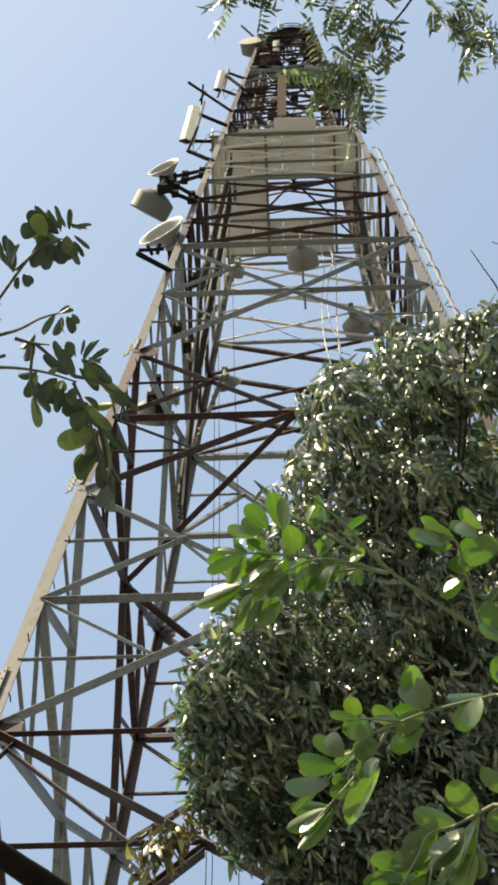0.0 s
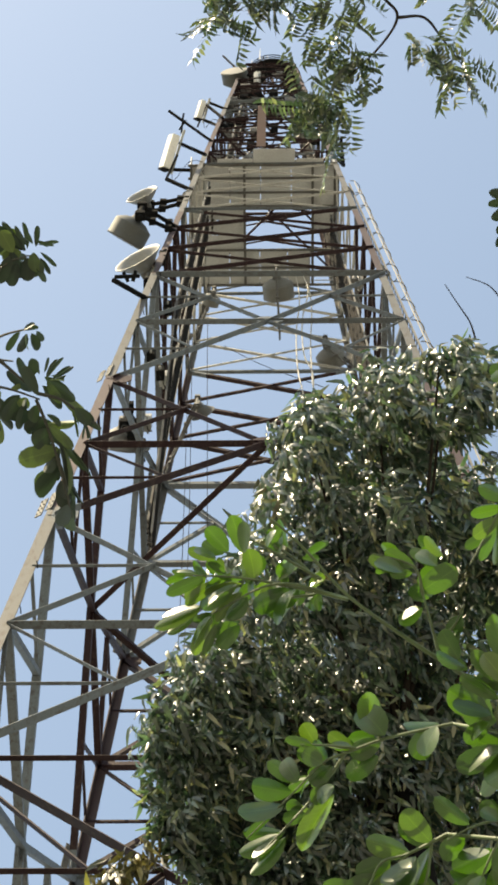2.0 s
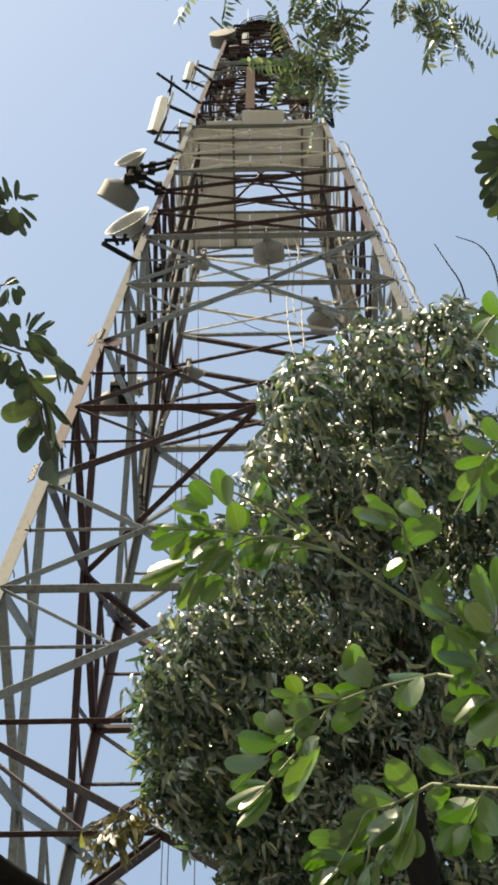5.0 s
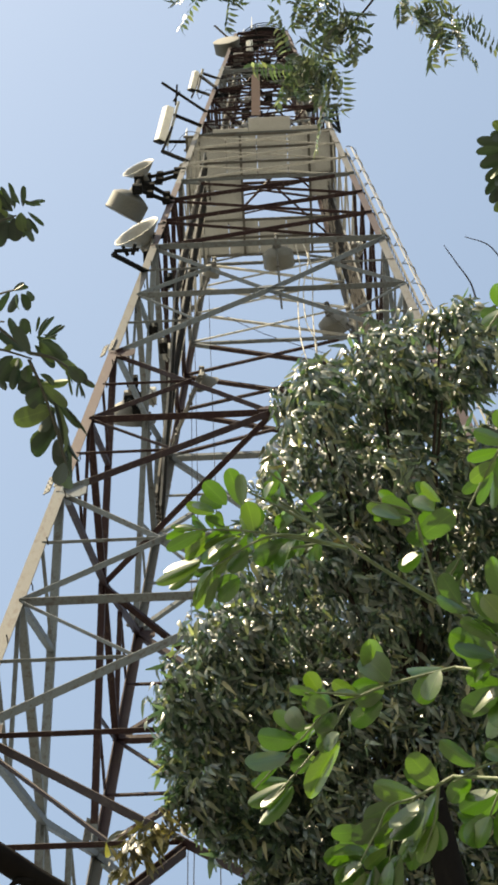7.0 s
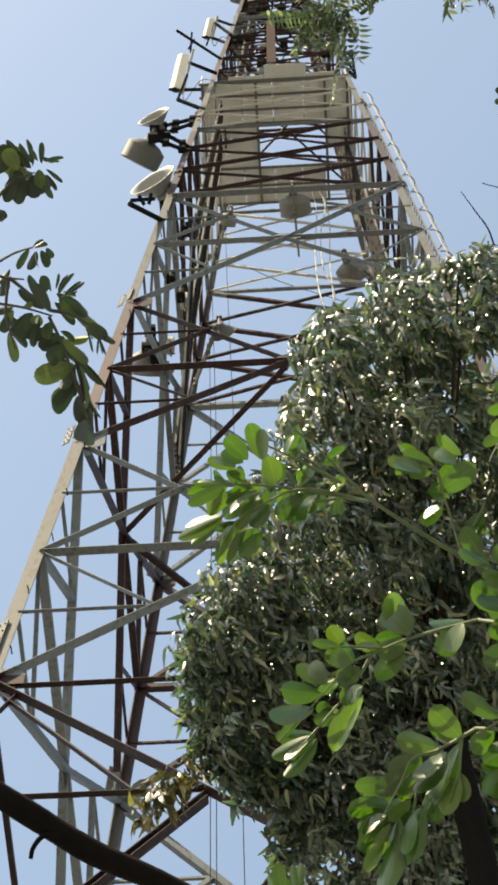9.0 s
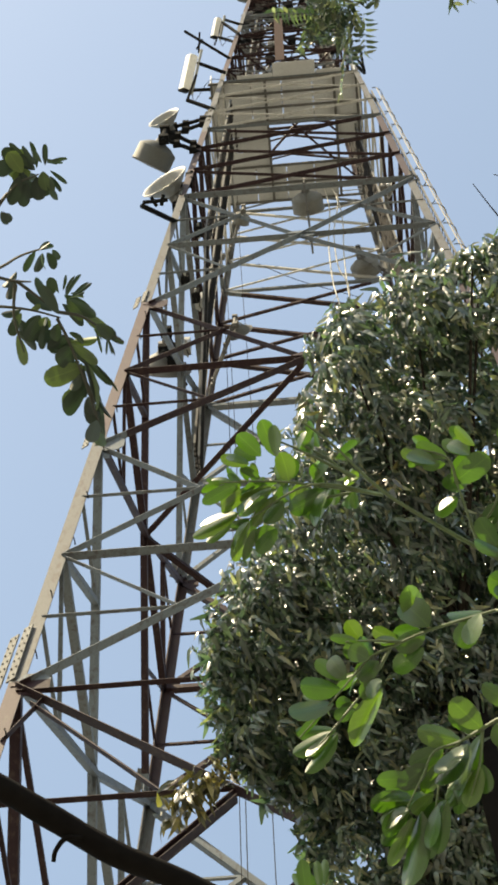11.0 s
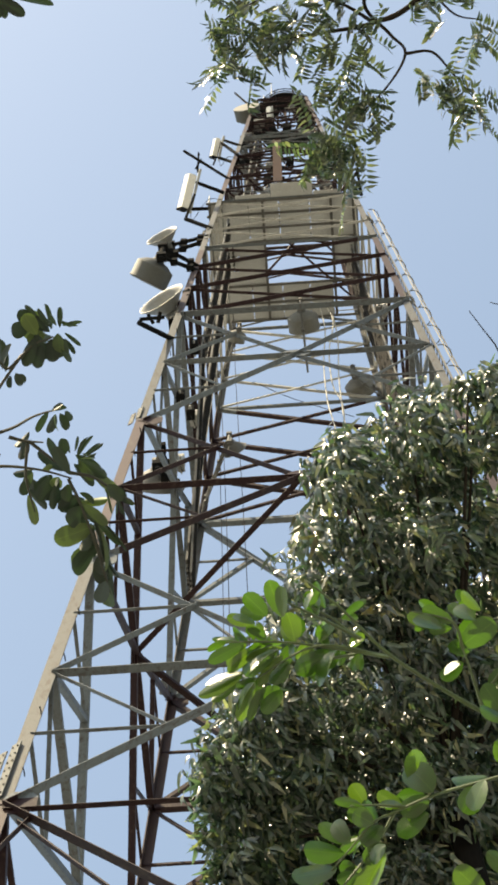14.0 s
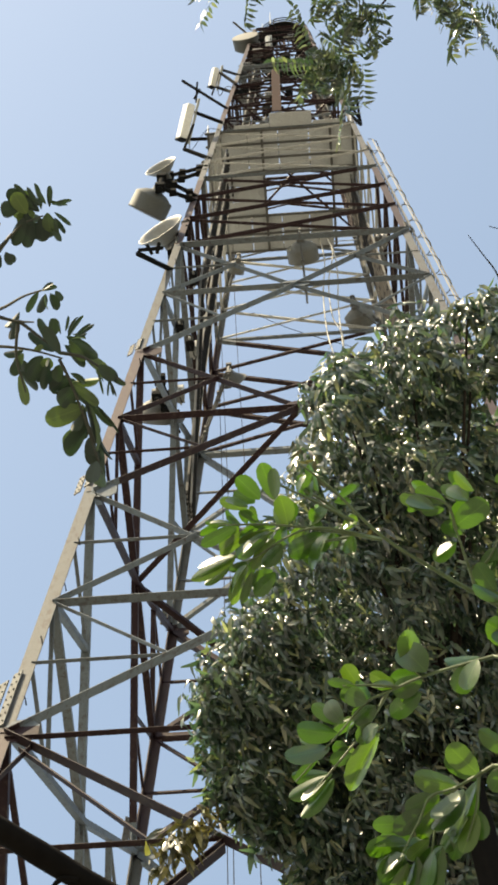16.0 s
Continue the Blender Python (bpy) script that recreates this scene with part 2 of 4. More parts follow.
def tube(bm, pts, radii, sides=6):
    """A round bar through the points, with a radius at each."""
    if isinstance(radii, (int, float)):
        radii = [radii] * len(pts)
    rings, u = [], None
    for i, p in enumerate(pts):
        d = (Vector(pts[min(i + 1, len(pts) - 1)]) - Vector(pts[max(i - 1, 0)])).normalized()
        u = d.orthogonal().normalized() if u is None else (u - d * d.dot(u)).normalized()
        v = d.cross(u)
        rings.append([bm.verts.new(Vector(p) + (u * math.cos(a) + v * math.sin(a)) * radii[i]) for a in [2 * math.pi * k / sides for k in range(sides)]])
    for a, b in zip(rings, rings[1:]):
        for k in range(sides):
            bm.faces.new((a[k], a[(k + 1) % sides], b[(k + 1) % sides], b[k]))
    bm.faces.new(rings[0][::-1])
    bm.faces.new(rings[-1])


def smooth_path(pts, steps=5):
    """Catmull-Rom points through the given ones."""
    p = [Vector(x) for x in pts]
    p = [p[0] * 2 - p[1]] + p + [p[-1] * 2 - p[-2]]
    out = []
    for i in range(1, len(p) - 2):
        for k in range(steps):
            t = k / steps
            a, b, c, d = p[i - 1], p[i], p[i + 1], p[i + 2]
            out.append(0.5 * ((2 * b) + (c - a) * t + (2 * a - 5 * b + 4 * c - d) * t * t + (3 * b - a - 3 * c + d) * t ** 3))
    return out + [p[-2]]


def box(bm, lo, hi, bevel=0.0):
    r = bmesh.ops.create_cube(bm, size=1.0)
    for v in r["verts"]:
        v.co = Vector([lo[i] + (v.co[i] + 0.5) * (hi[i] - lo[i]) for i in range(3)])
    if bevel:
        bmesh.ops.bevel(bm, geom=list({e for v in r["verts"] for e in v.link_edges}), offset=bevel, segments=2, affect="EDGES")


def lathe(bm, prof, sides=32, close=True):
    """Turns a profile of (radius, height) about z."""
    rings = []
    for r, z in prof:
        rings.append([bm.verts.new((r * math.cos(a), r * math.sin(a), z)) for a in [2 * math.pi * k / sides for k in range(sides)]])
    for a, b in zip(rings, rings[1:]):
        for k in range(sides):
            bm.faces.new((a[k], a[(k + 1) % sides], b[(k + 1) % sides], b[k]))
    if close:
        bm.faces.new(rings[0][::-1])
        bm.faces.new(rings[-1])


def towards(p, direction, roll=0):
    """A pose at p whose z points in the direction."""
    return Matrix.Translation(p) @ Vector(direction).to_track_quat("Z", "Y").to_matrix().to_4x4() @ pose(0, 0, 0, 0, 0, roll)


# ---------------------------------------------------------------- ground
bm = bmesh.new()
R_IN = [0, 3, 8, 20, 60, 200, 800, 2500]
ring_prev = [bm.verts.new((0, 0, 0))]
for r in R_IN[1:]:
    ring = [bm.verts.new((r * math.cos(2 * math.pi * k / 48), r * math.sin(2 * math.pi * k / 48), 0.05 * noise.noise((r * math.cos(k * 0.131) * 0.3, r * math.sin(k * 0.131) * 0.3, 0)) if r < 100 else 0)) for k in range(48)]
    for k in range(48):
        j = (k + 1) % 48
        bm.faces.new((ring_prev[0], ring[k], ring[j]) if len(ring_prev) == 1 else (ring_prev[k], ring[k], ring[j], ring_prev[j]))
    ring_prev = ring
tagged(part("ground", bm, GROUND), "bare dry earth with patches of short grass", "ground", kind="structure")

# ---------------------------------------------------------------- lattice tower
TC, TURN = (1.309, 19.293), -4.234
TOWER_M = pose(TC[0], TC[1], 0, 0, 0, TURN)
TAPER, W_REF, Z_REF = 0.0493, 3.2, 54.87
TOP = 96.0


def half(z):
    return W_REF + TAPER * (Z_REF - z)


CORNERS = [(-1, -1), (1, -1), (1, 1), (-1, 1)]          # going round


def corner(i, z, out=0.0):
    w = half(z) + out
    return Vector((CORNERS[i % 4][0] * w, CORNERS[i % 4][1] * w, z))


DECK_Z = 71.0
tower = thing("lattice_tower", TOWER_M, "tall steel lattice telecom tower with faded red and white paint bands", "tower")

BIG = [0.3, 8.0, 17.2, 26.53, 36.09, 44.95, 54.87]
SMALL = [54.87, 58.02, 60.78, 63.5, 66.1, 68.6, 71.0, 73.4, 75.8, 78.1, 80.4, 82.6, 84.8, 86.9, 89.0, 91.0, 92.8, 94.5, 96.0]

for i in range(4):
    cx_, cy_ = CORNERS[i]
    bounds = BIG + SMALL[2::3] + [TOP]
    for a, b in zip(bounds, bounds[1:]):
        s = 0.27 - 0.13 * (a / TOP)
        bm = bmesh.new()
        p, q = corner(i, a), corner(i, b)
        d = (q - p).normalized()
        u, v = Vector((-cx_, 0, 0)), Vector((0, -cy_, 0))
        u = (u - d * d.dot(u)).normalized()
        v = (v - d * d.dot(v)).normalized()
        t = 0.024
        prof = [(0, 0), (s, 0), (s, t), (t, t), (t, s), (0, s)]
        shift = -u * (0.16 if i == 0 else 0.02) - v * 0.02
        sweep(bm, p + shift, q + shift, prof, u, v)
        bmesh.ops.recalc_face_normals(bm, faces=bm.faces)
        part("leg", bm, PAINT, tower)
    # bolted splices at the main joints: cover plates and outstanding flange plates with rows of bolts
    for z, tall, wide in ((8.0, 1.6, 0.34), (17.2, 1.7, 0.34), (26.6, 1.75, 0.27), (36.3, 0.9, 0.24), (45.1, 0.8, 0.22), (55.0, 0.6, 0.18), (66.1, 0.6, 0.16)):
        for shift, back, drop in ((0.1, 0.0, 0.0), (0.92, 0.12, 0.08)):
            bm = bmesh.new()
            outn, along = Vector((0, cy_, 0)), Vector((cx_, 0, 0))
            p = corner(i, z + 0.1 - drop) + along * wide * shift - outn * (back - 0.02)
            q = corner(i, z + 0.1 + tall - drop) + along * wide * shift - outn * (back - 0.02)
            if i == 0:
                p, q = p + along * 0.12, q + along * 0.12
            flat_bar(bm, p, q, wide * 0.62, 0.022, along - outn * 0.55)
            for r in range(max(4, int(tall / 0.22))):
                for c in (-0.17, 0.17):
                    at = p.lerp(q, (r + 0.5) / max(4, int(tall / 0.22))) + (along - outn * 0.55).normalized() * wide * c
                    tube(bm, [at - (outn + along * 0.55) * 0.03, at + (outn + along * 0.55) * 0.03], 0.015, 6)
            bmesh.ops.recalc_face_normals(bm, faces=bm.faces)
            part("splice_plate", bm, SPLICE, tower)


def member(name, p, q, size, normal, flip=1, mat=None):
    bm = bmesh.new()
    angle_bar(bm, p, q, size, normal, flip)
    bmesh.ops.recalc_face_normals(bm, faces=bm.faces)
    return part(name, bm, mat or SHADE_PAINT, tower)


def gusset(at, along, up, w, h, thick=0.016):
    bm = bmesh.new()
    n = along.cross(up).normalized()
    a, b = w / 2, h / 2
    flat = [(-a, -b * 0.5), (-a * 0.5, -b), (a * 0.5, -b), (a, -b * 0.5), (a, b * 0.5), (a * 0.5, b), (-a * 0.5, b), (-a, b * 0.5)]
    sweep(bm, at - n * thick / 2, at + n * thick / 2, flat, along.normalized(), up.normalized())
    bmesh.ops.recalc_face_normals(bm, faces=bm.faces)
    return part("gusset_plate", bm, SHADE_PAINT, tower)


mid_pts = {}


def inn_of(outward):
    return outward * -0.06


for f in range(4):
    g = (f + 1) % 4
    outward = Vector((CORNERS[f][0] + CORNERS[g][0], CORNERS[f][1] + CORNERS[g][1], 0)).normalized()
    side = (corner(g, 0) - corner(f, 0)).normalized()
    for a, b in zip(BIG, BIG[1:]):
        size = 0.17 - 0.05 * (a / TOP)
        A0, A1, B0, B1 = corner(f, a), corner(f, b), corner(g, a), corner(g, b)
        zc = a + (b - a) * {17.2: 0.5, 44.95: 0.505}.get(a, 0.474)
        X = (corner(f, zc) + corner(g, zc)) / 2
        inn = -outward * 0.05
        if a == 17.2 and f == 0:
            # lowest bay of the front: short double struts rise to the quarter points of the long braces
            for at, foot in ((A1, corner(f, 18.0)), (B1, corner(g, 18.0))):
                node = at.lerp(X, 0.70)
                for k in (0.0, 0.16):
                    member("double_strut", foot - Vector((0, 0, k)) + inn_of(outward), node - Vector((0, 0, k)) + inn_of(outward), 0.15, outward)
                member("diagonal_brace", at, X, size, outward)
                leg = f if at is A1 else g
                member("horizontal_strut", corner(leg, 23.28), node, 0.09, outward)
                member("stay_brace", corner(leg, 26.0).lerp(corner(g if leg == f else f, 26.0), 0.03), corner(leg, 23.3).lerp(node, 0.72), 0.08, outward)
                member("stay_brace", corner(leg, 24.9), at.lerp(X, 0.09), 0.09, outward)
            mid_pts[(f, a)] = X
            continue
        member("diagonal_brace", A0, X, size, outward)
        member("diagonal_brace", X, B1, size, outward)
        member("diagonal_brace", B0 + inn, X + inn, size * 0.8, outward, -1)
        member("diagonal_brace", X + inn, A1 + inn, size * 0.8, outward, -1)
        LA, LB = corner(f, zc), corner(g, zc)
        member("horizontal_strut", LA + inn * 0.5, X + inn * 0.5, size, outward)
        member("horizontal_strut", X + inn * 0.5, LB + inn * 0.5, size, outward)
        gusset(X + outward * 0.03, side, Vector((0, 0, 1)), 0.7, 0.5)
        mid_pts[(f, a)] = X
        red = size * 0.5
        for (end, leg0, leg1, k) in ((A1, f, 1, 0), (B1, g, 1, 0), (A0, f, 0, 0), (B0, g, 0, 0)):
            node = end.lerp(X, 0.5)
            legmid = corner(leg0, zc)
            leglev = corner(leg0, node.z)
            member("stay_brace", legmid, node, red * (1.5 if leg1 else 0.9), outward)
            member("stay_brace", leglev, node, red * 0.8, outward, -1)
        for at, k in ((A0, 1), (B0, -1)):
            gusset(at + side * 0.22 * k + outward * 0.02, side, Vector((0, 0, 1)), 0.5, 0.6)
    for idx, (a, b) in enumerate(zip(SMALL, SMALL[1:])):
        size = 0.13 if a < 62 else 0.08
        inn = -outward * 0.05
        paint = LIT_PAINT if 62 < a < 71 else SHADE_PAINT
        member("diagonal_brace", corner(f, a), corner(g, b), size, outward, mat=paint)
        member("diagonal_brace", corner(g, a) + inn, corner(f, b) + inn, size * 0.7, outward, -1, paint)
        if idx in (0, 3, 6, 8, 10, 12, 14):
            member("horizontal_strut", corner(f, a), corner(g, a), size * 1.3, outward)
    member("horizontal_strut", corner(f, TOP), corner(g, TOP), 0.1, outward)
    bm = bmesh.new()
    c = corner(f, 0.15)
    box(bm, (c.x - 0.6, c.y - 0.6, -0.1), (c.x + 0.6, c.y + 0.6, 0.35), 0.03)
    part("footing", bm, CONCRETE, tower, "grey concrete footing block")
member("horizontal_strut", corner(0, 26.35), corner(1, 26.35), 0.09, (0, -1, 0))
member("horizontal_strut", corner(3, 26.35), corner(0, 26.35), 0.09, (-1, 0, 0))
# step bolts up one leg
srng = random.Random(8)
for k in range(30):
    z = 8.5 + 2.1 * k + srng.uniform(-0.3, 0.3)
    c = corner(0, z) + Vector((srng.uniform(0.06, 0.16), -0.02, 0))
    bm = bmesh.new()
    tube(bm, [c, c + Vector((0, -0.10, 0)), c + Vector((-0.015, -0.12, 0.02)), c + Vector((-0.015, -0.12, 0.05))], 0.012, 6)
    part("step_bolt", bm, DARK, tower)
# flat cross bracing across the narrow upper part
for idx, z in enumerate(SMALL[1:]):
    if idx % 2 == 0 and z > DECK_Z:
        member("plan_brace", corner(0, z), corner(2, z), 0.08, (0, 0, 1))
        member("plan_brace", corner(1, z), corner(3, z), 0.08, (0, 0, 1))
# plan bracing at the crossings: a diamond between the four face centres
for a in (0.3, 8.0, 17.2, 36.09):
    for f in range(4):
        member("plan_brace", mid_pts[(f, a)], mid_pts[((f + 1) % 4, a)], 0.13, (0, 0, 1))

# ---------------------------------------------------------------- working deck
deck = thing("working_platform", TOWER_M @ pose(0, 0, DECK_Z), "grey steel plate working deck round the tower with an open middle", "platform")
DX0, DX1, DY0, DY1 = -2.85, 2.30, -2.42, 2.10
HX0, HX1, HY0, HY1 = -0.95, 1.50, -0.88, 0.75


def deck_plate(x0, x1, y0, y1, z=0.0):
    bm = bmesh.new()
    box(bm, (x0 + 0.012, y0 + 0.012, z), (x1 - 0.012, y1 - 0.012, z + 0.012))
    n = max(1, int((x1 - x0) / 0.35))
    for k in range(n):                      # welded studs below
        c = Vector((x0 + (k + 0.5) * (x1 - x0) / n, (y0 + y1) / 2, z))
        tube(bm, [c - Vector((0, 0, 0.05)), c], 0.02, 6)
    part("plate", bm, DECK, deck)


for y0, y1 in ((-2.42, -1.93), (-1.90, -1.42), (-1.38, -0.88)):
    xs = [DX0, -1.45, -0.35, 0.75, DX1]
    for a, b in zip(xs, xs[1:]):
        deck_plate(a, b, y0, y1)
for a, b in ((HY0, -0.35), (-0.35, 0.2), (0.2, HY1)):
    deck_plate(DX0 - 0.05, HX0, a, b)
for a, b in ((HY0, 0.0),):
    deck_plate(HX1, DX1, a, b)
for y0, y1 in ((HY1, 1.4), (1.43, DY1)):
    xs = [DX0 - 0.1, -1.5, -0.4, 0.6, 1.45]
    for a, b in zip(xs, xs[1:]):
        deck_plate(a, b, y0, y1)
deck_plate(-1.9, -0.62, -2.62, -2.43)
deck_plate(-0.62, 0.9, -2.98, -2.43)
deck_plate(0.9, 1.9, -2.62, -2.43)
for y in (-2.4, -1.92, -1.4, -0.88, 0.75, 1.42, 2.08):
    bm = bmesh.new()
    angle_bar(bm, Vector((DX0 - 0.1, y, -0.03)), Vector((DX1, y, -0.03)), 0.08, (0, 1, 0))
    bmesh.ops.recalc_face_normals(bm, faces=bm.faces)
    part("joist", bm, PAINT, deck)
for x in (DX0, HX0, HX1, DX1):
    bm = bmesh.new()
    angle_bar(bm, Vector((x, DY0, -0.09)), Vector((x, DY1, -0.09)), 0.09, (1, 0, 0))
    bmesh.ops.recalc_face_normals(bm, faces=bm.faces)
    part("joist", bm, PAINT, deck)
for x, y in ((DX0, DY0), (DX0, 0), (DX0, DY1), (DX1, DY0), (DX1, 0), (0, DY1)):
    bm = bmesh.new()
    tube(bm, [(x, y, 0), (x, y, 1.05)], 0.025, 6)
    part("rail_post", bm, GALV, deck)
for a, b in (((DX0, DY0), (DX0, DY1)), ((DX1, DY0), (DX1, DY1)), ((DX0, DY1), (DX1, DY1))):
    for z in (0.55, 1.05):
        bm = bmesh.new()
        tube(bm, [(*a, z), (*b, z)], 0.02, 6)
        part("guard_rail", bm, GALV, deck)


# ---------------------------------------------------------------- aerials
def local_parts(at):
    return TOWER_M @ Matrix.Translation(at)


def dish_antenna(at, aim, dia, anchor, label, drum=False, mat=DISH):
    """A microwave dish on a pipe: reflector (bowl or shrouded drum), hub behind it, pipe and two arms to the tower."""
    at, aim, anchor = Vector(at), Vector(aim).normalized(), Vector(anchor)
    ob = thing("microwave_dish", local_parts(at), label, "dish antenna", "microwave dishes on the tower")
    r = dia / 2
    bm = bmesh.new()
    if drum:
        lathe(bm, [(0.02, -0.30 * dia), (0.16 * dia, -0.29 * dia), (0.30 * dia, -0.24 * dia), (r * 0.97, -0.12 * dia), (r, -0.10 * dia), (r, 0.30 * dia), (r * 1.02, 0.31 * dia), (r * 1.02, 0.335 * dia), (r * 0.9, 0.335 * dia)], 36)
    else:
        lathe(bm, [(0.02, -0.36 * dia)] + [(r * k / 7, -0.35 * dia + 0.35 * dia * (k / 7) ** 1.5) for k in range(1, 8)] + [(r * 1.03, 0.0), (r * 1.03, 0.025), (r * 0.99, 0.025)] + [(r * k / 7 * 0.98, -0.32 * dia + 0.335 * dia * (k / 7) ** 1.5) for k in range(6, 0, -1)], 36)
    for f in bm.faces:
        f.smooth = len(f.verts) == 4
    refl = part("reflector", bm, mat, ob)
    refl.matrix_local = towards((0, 0, 0), aim)
    if drum:
        bm = bmesh.new()
        lathe(bm, [(r * 0.98, 0.336 * dia), (r * 0.98, 0.345 * dia), (r * 0.5, 0.355 * dia), (0.02, 0.36 * dia)], 36)
        part("radome", bm, RADOME, refl, "flat weathered radome cover")
    bm = bmesh.new()
    lathe(bm, [(0.05, -0.52 * dia), (0.13 * dia, -0.50 * dia), (0.13 * dia, -0.34 * dia), (0.17 * dia, -0.26 * dia), (0.10 * dia, -0.22 * dia)], 16)
    part("hub", bm, OLD_GALV, refl)
    back = aim * (-0.50 * dia)
    stout = 1.0 if at.x < -half(at.z) else 0.55
    steel = DARK if stout == 1.0 else OLD_GALV
    bm = bmesh.new()
    tube(bm, [back + Vector((0, 0, -0.55 * dia)), back + Vector((0, 0, 0.75 * dia))], 0.085 * stout, 10)
    pipe = part("mount_pipe", bm, steel, ob)
    to = anchor - at
    for dz in (-0.35 * dia, 0.55 * dia):
        bm = bmesh.new()
        tube(bm, [back + Vector((0, 0, dz)), to + Vector((0, 0, dz * 0.5))], 0.065 * stout, 8)
        arm = part("mount_arm", bm, steel, ob)
        for k in (0.35, 0.8):
            bm = bmesh.new()
            c = (back + Vector((0, 0, dz))).lerp(to + Vector((0, 0, dz * 0.5)), k)
            box(bm, c - Vector((0.11, 0.10, 0.12)) * stout, c + Vector((0.11, 0.10, 0.12)) * stout, 0.01)
            part("clamp", bm, steel, arm)
        bm = bmesh.new()
        c = back + Vector((0, 0, dz))
        box(bm, c - Vector((0.15, 0.14, 0.12)) * stout, c + Vector((0.15, 0.14, 0.12)) * stout, 0.01)
        part("clamp", bm, steel, pipe)
    bm = bmesh.new()
    side = aim.cross(Vector((0, 0, 1))).normalized()
    tube(bm, [side * r * 0.6 - aim * 0.1 * dia, back * 0.7 + side * 0.05 + Vector((0, 0, 0.3 * dia)), back + Vector((0, 0, 0.4 * dia))], 0.018, 6)
    part("side_strut", bm, GALV, ob)
    return ob


def leg_a(z):
    return corner(0, z)


dish_antenna((-4.23, -2.85, 65.14), (-0.40, -0.92, 0.0), 1.10, leg_a(65.0), "pale round microwave dish on a dark pipe bracket")
dish_antenna((-4.24, -3.10, 60.02), (-0.50, 0.80, -0.30), 1.2, leg_a(60.6), "grey drum-shaped microwave dish with a flat cover", True, DRUM)
dish_antenna((-3.80, -3.28, 56.29), (-0.46, -0.88, 0.0), 1.42, leg_a(57.4), "large cream microwave dish on the tower leg above a joint")
dish_antenna((-1.60, -1.20, 92.28), (-0.15, -0.98, -0.05), 1.22, corner(0, 90.5), "weathered drum-shaped dish high on the tower", True, DRUM)
dish_antenna((-3.95, 0.15, 50.5), (-0.15, 0.98, -0.1), 1.45, (-3.4, 0.6, 50.6), "grey dish on the side face of the tower", False, OLD_GALV)
dish_antenna((-2.0, 1.2, 55.5), (0.4, 0.9, 0), 0.74, corner(3, 55.5), "small grey dish inside the tower frame", False, OLD_GALV)
dish_antenna((0.25, 1.45, 68.6), (0.1, 0.99, 0), 1.1, (0.3, 2.6, 66.4), "beige dish hanging below the working deck", True, RADOME)
dish_antenna((-2.05, 1.3, 66.8), (-0.3, 0.95, 0), 0.6, corner(3, 66.8), "small beige dish below the deck corner", True, RADOME)
dish_antenna((2.0, 2.6, 64.5), (0.35, 0.93, 0), 1.0, corner(2, 63.6), "beige drum dish at the back leg of the tower", True, RADOME)
dish_antenna((2.9, -0.9, 61.5), (0.9, 0.4, 0), 0.6, (2.85, 0, 61.5), "small pale dish on the side of the tower")
dish_antenna((-0.6, -0.6, 79.0), (-0.2, -0.98, 0), 0.8, (-1.9, -1.9, 79.0), "dark dish inside the upper tower", True, GALV)
dish_antenna((0.9, -1.3, 87.5), (0.4, -0.9, 0), 0.7, (1.5, -1.5, 87.5), "small dish near the tower top")


def panel_antenna(at, long_axis, face_axis, size, anchor, label):
    """A flat box aerial on a pipe with two arms."""
    at, anchor = Vector(at), Vector(anchor)
    ob = thing("panel_antenna", local_parts(at), label, "antenna", "panel antennas on the tower")
    z = Vector(long_axis).normalized()
    x = Vector(face_axis)
    x = (x - z * z.dot(x)).normalized()
    rot = Matrix((x, z.cross(x), z)).transposed().to_4x4()
    w, d, h = size
    bm = bmesh.new()
    box(bm, (-d / 2, -w / 2, -h / 2), (d / 2, w / 2, h / 2), 0.03)
    part("radome", bm, WHITEBOX, ob).matrix_local = rot
    bm = bmesh.new()
    box(bm, (-d / 2 - 0.01, -w / 2 - 0.01, -h / 2 - 0.05), (d / 2 + 0.01, w / 2 + 0.01, -h / 2 + 0.02), 0.01)
    part("end_cap", bm, DARK, ob, "dark end cap").matrix_local = rot
    bm = bmesh.new()
    off = -x * (d / 2 + 0.16)
    tube(bm, [off - z * h * 0.55, off + z * h * 0.75], 0.05, 10)
    part("mount_pipe", bm, GALV, ob)
    for k in (-0.42, 0.35):
        bm = bmesh.new()
        tube(bm, [-x * d / 2 + z * h * k, off + z * h * k], 0.04, 6)
        part("clamp", bm, DARK, ob)
        bm = bmesh.new()
        tube(bm, [off + z * h * k, anchor - at + z * h * k * 0.6], 0.065, 8)
        part("mount_arm", bm, DARK, ob)
    bm = bmesh.new()
    a = off - z * h * 0.5
    tube(bm, smooth_path([a, a + Vector((0.1, 0.2, -0.35)), (anchor - at) * 0.6 + Vector((0, 0, -0.5)), anchor - at]), 0.012, 5)
    part("feeder_cable", bm, CABLE, ob)
    return ob


panel_antenna((-3.60, -2.86, 71.07), (0.27, -0.80, 0.46), (-0.75, -0.45, -0.3), (0.42, 0.3, 1.3), leg_a(71.5), "white flat panel antenna on a pipe beside the tower")
panel_antenna((-2.86, -2.09, 81.70), (0.26, -0.80, 0.46), (-0.75, -0.45, -0.3), (0.30, 0.22, 0.8), corner(0, 80.0), "small white panel antenna high on the tower leg")
panel_antenna((-0.65, -1.36, 91.82), (0.0, -0.7, 0.7), (-0.5, -0.8, 0), (0.22, 0.14, 0.6), corner(0, 92.0), "narrow pale antenna near the tower top")


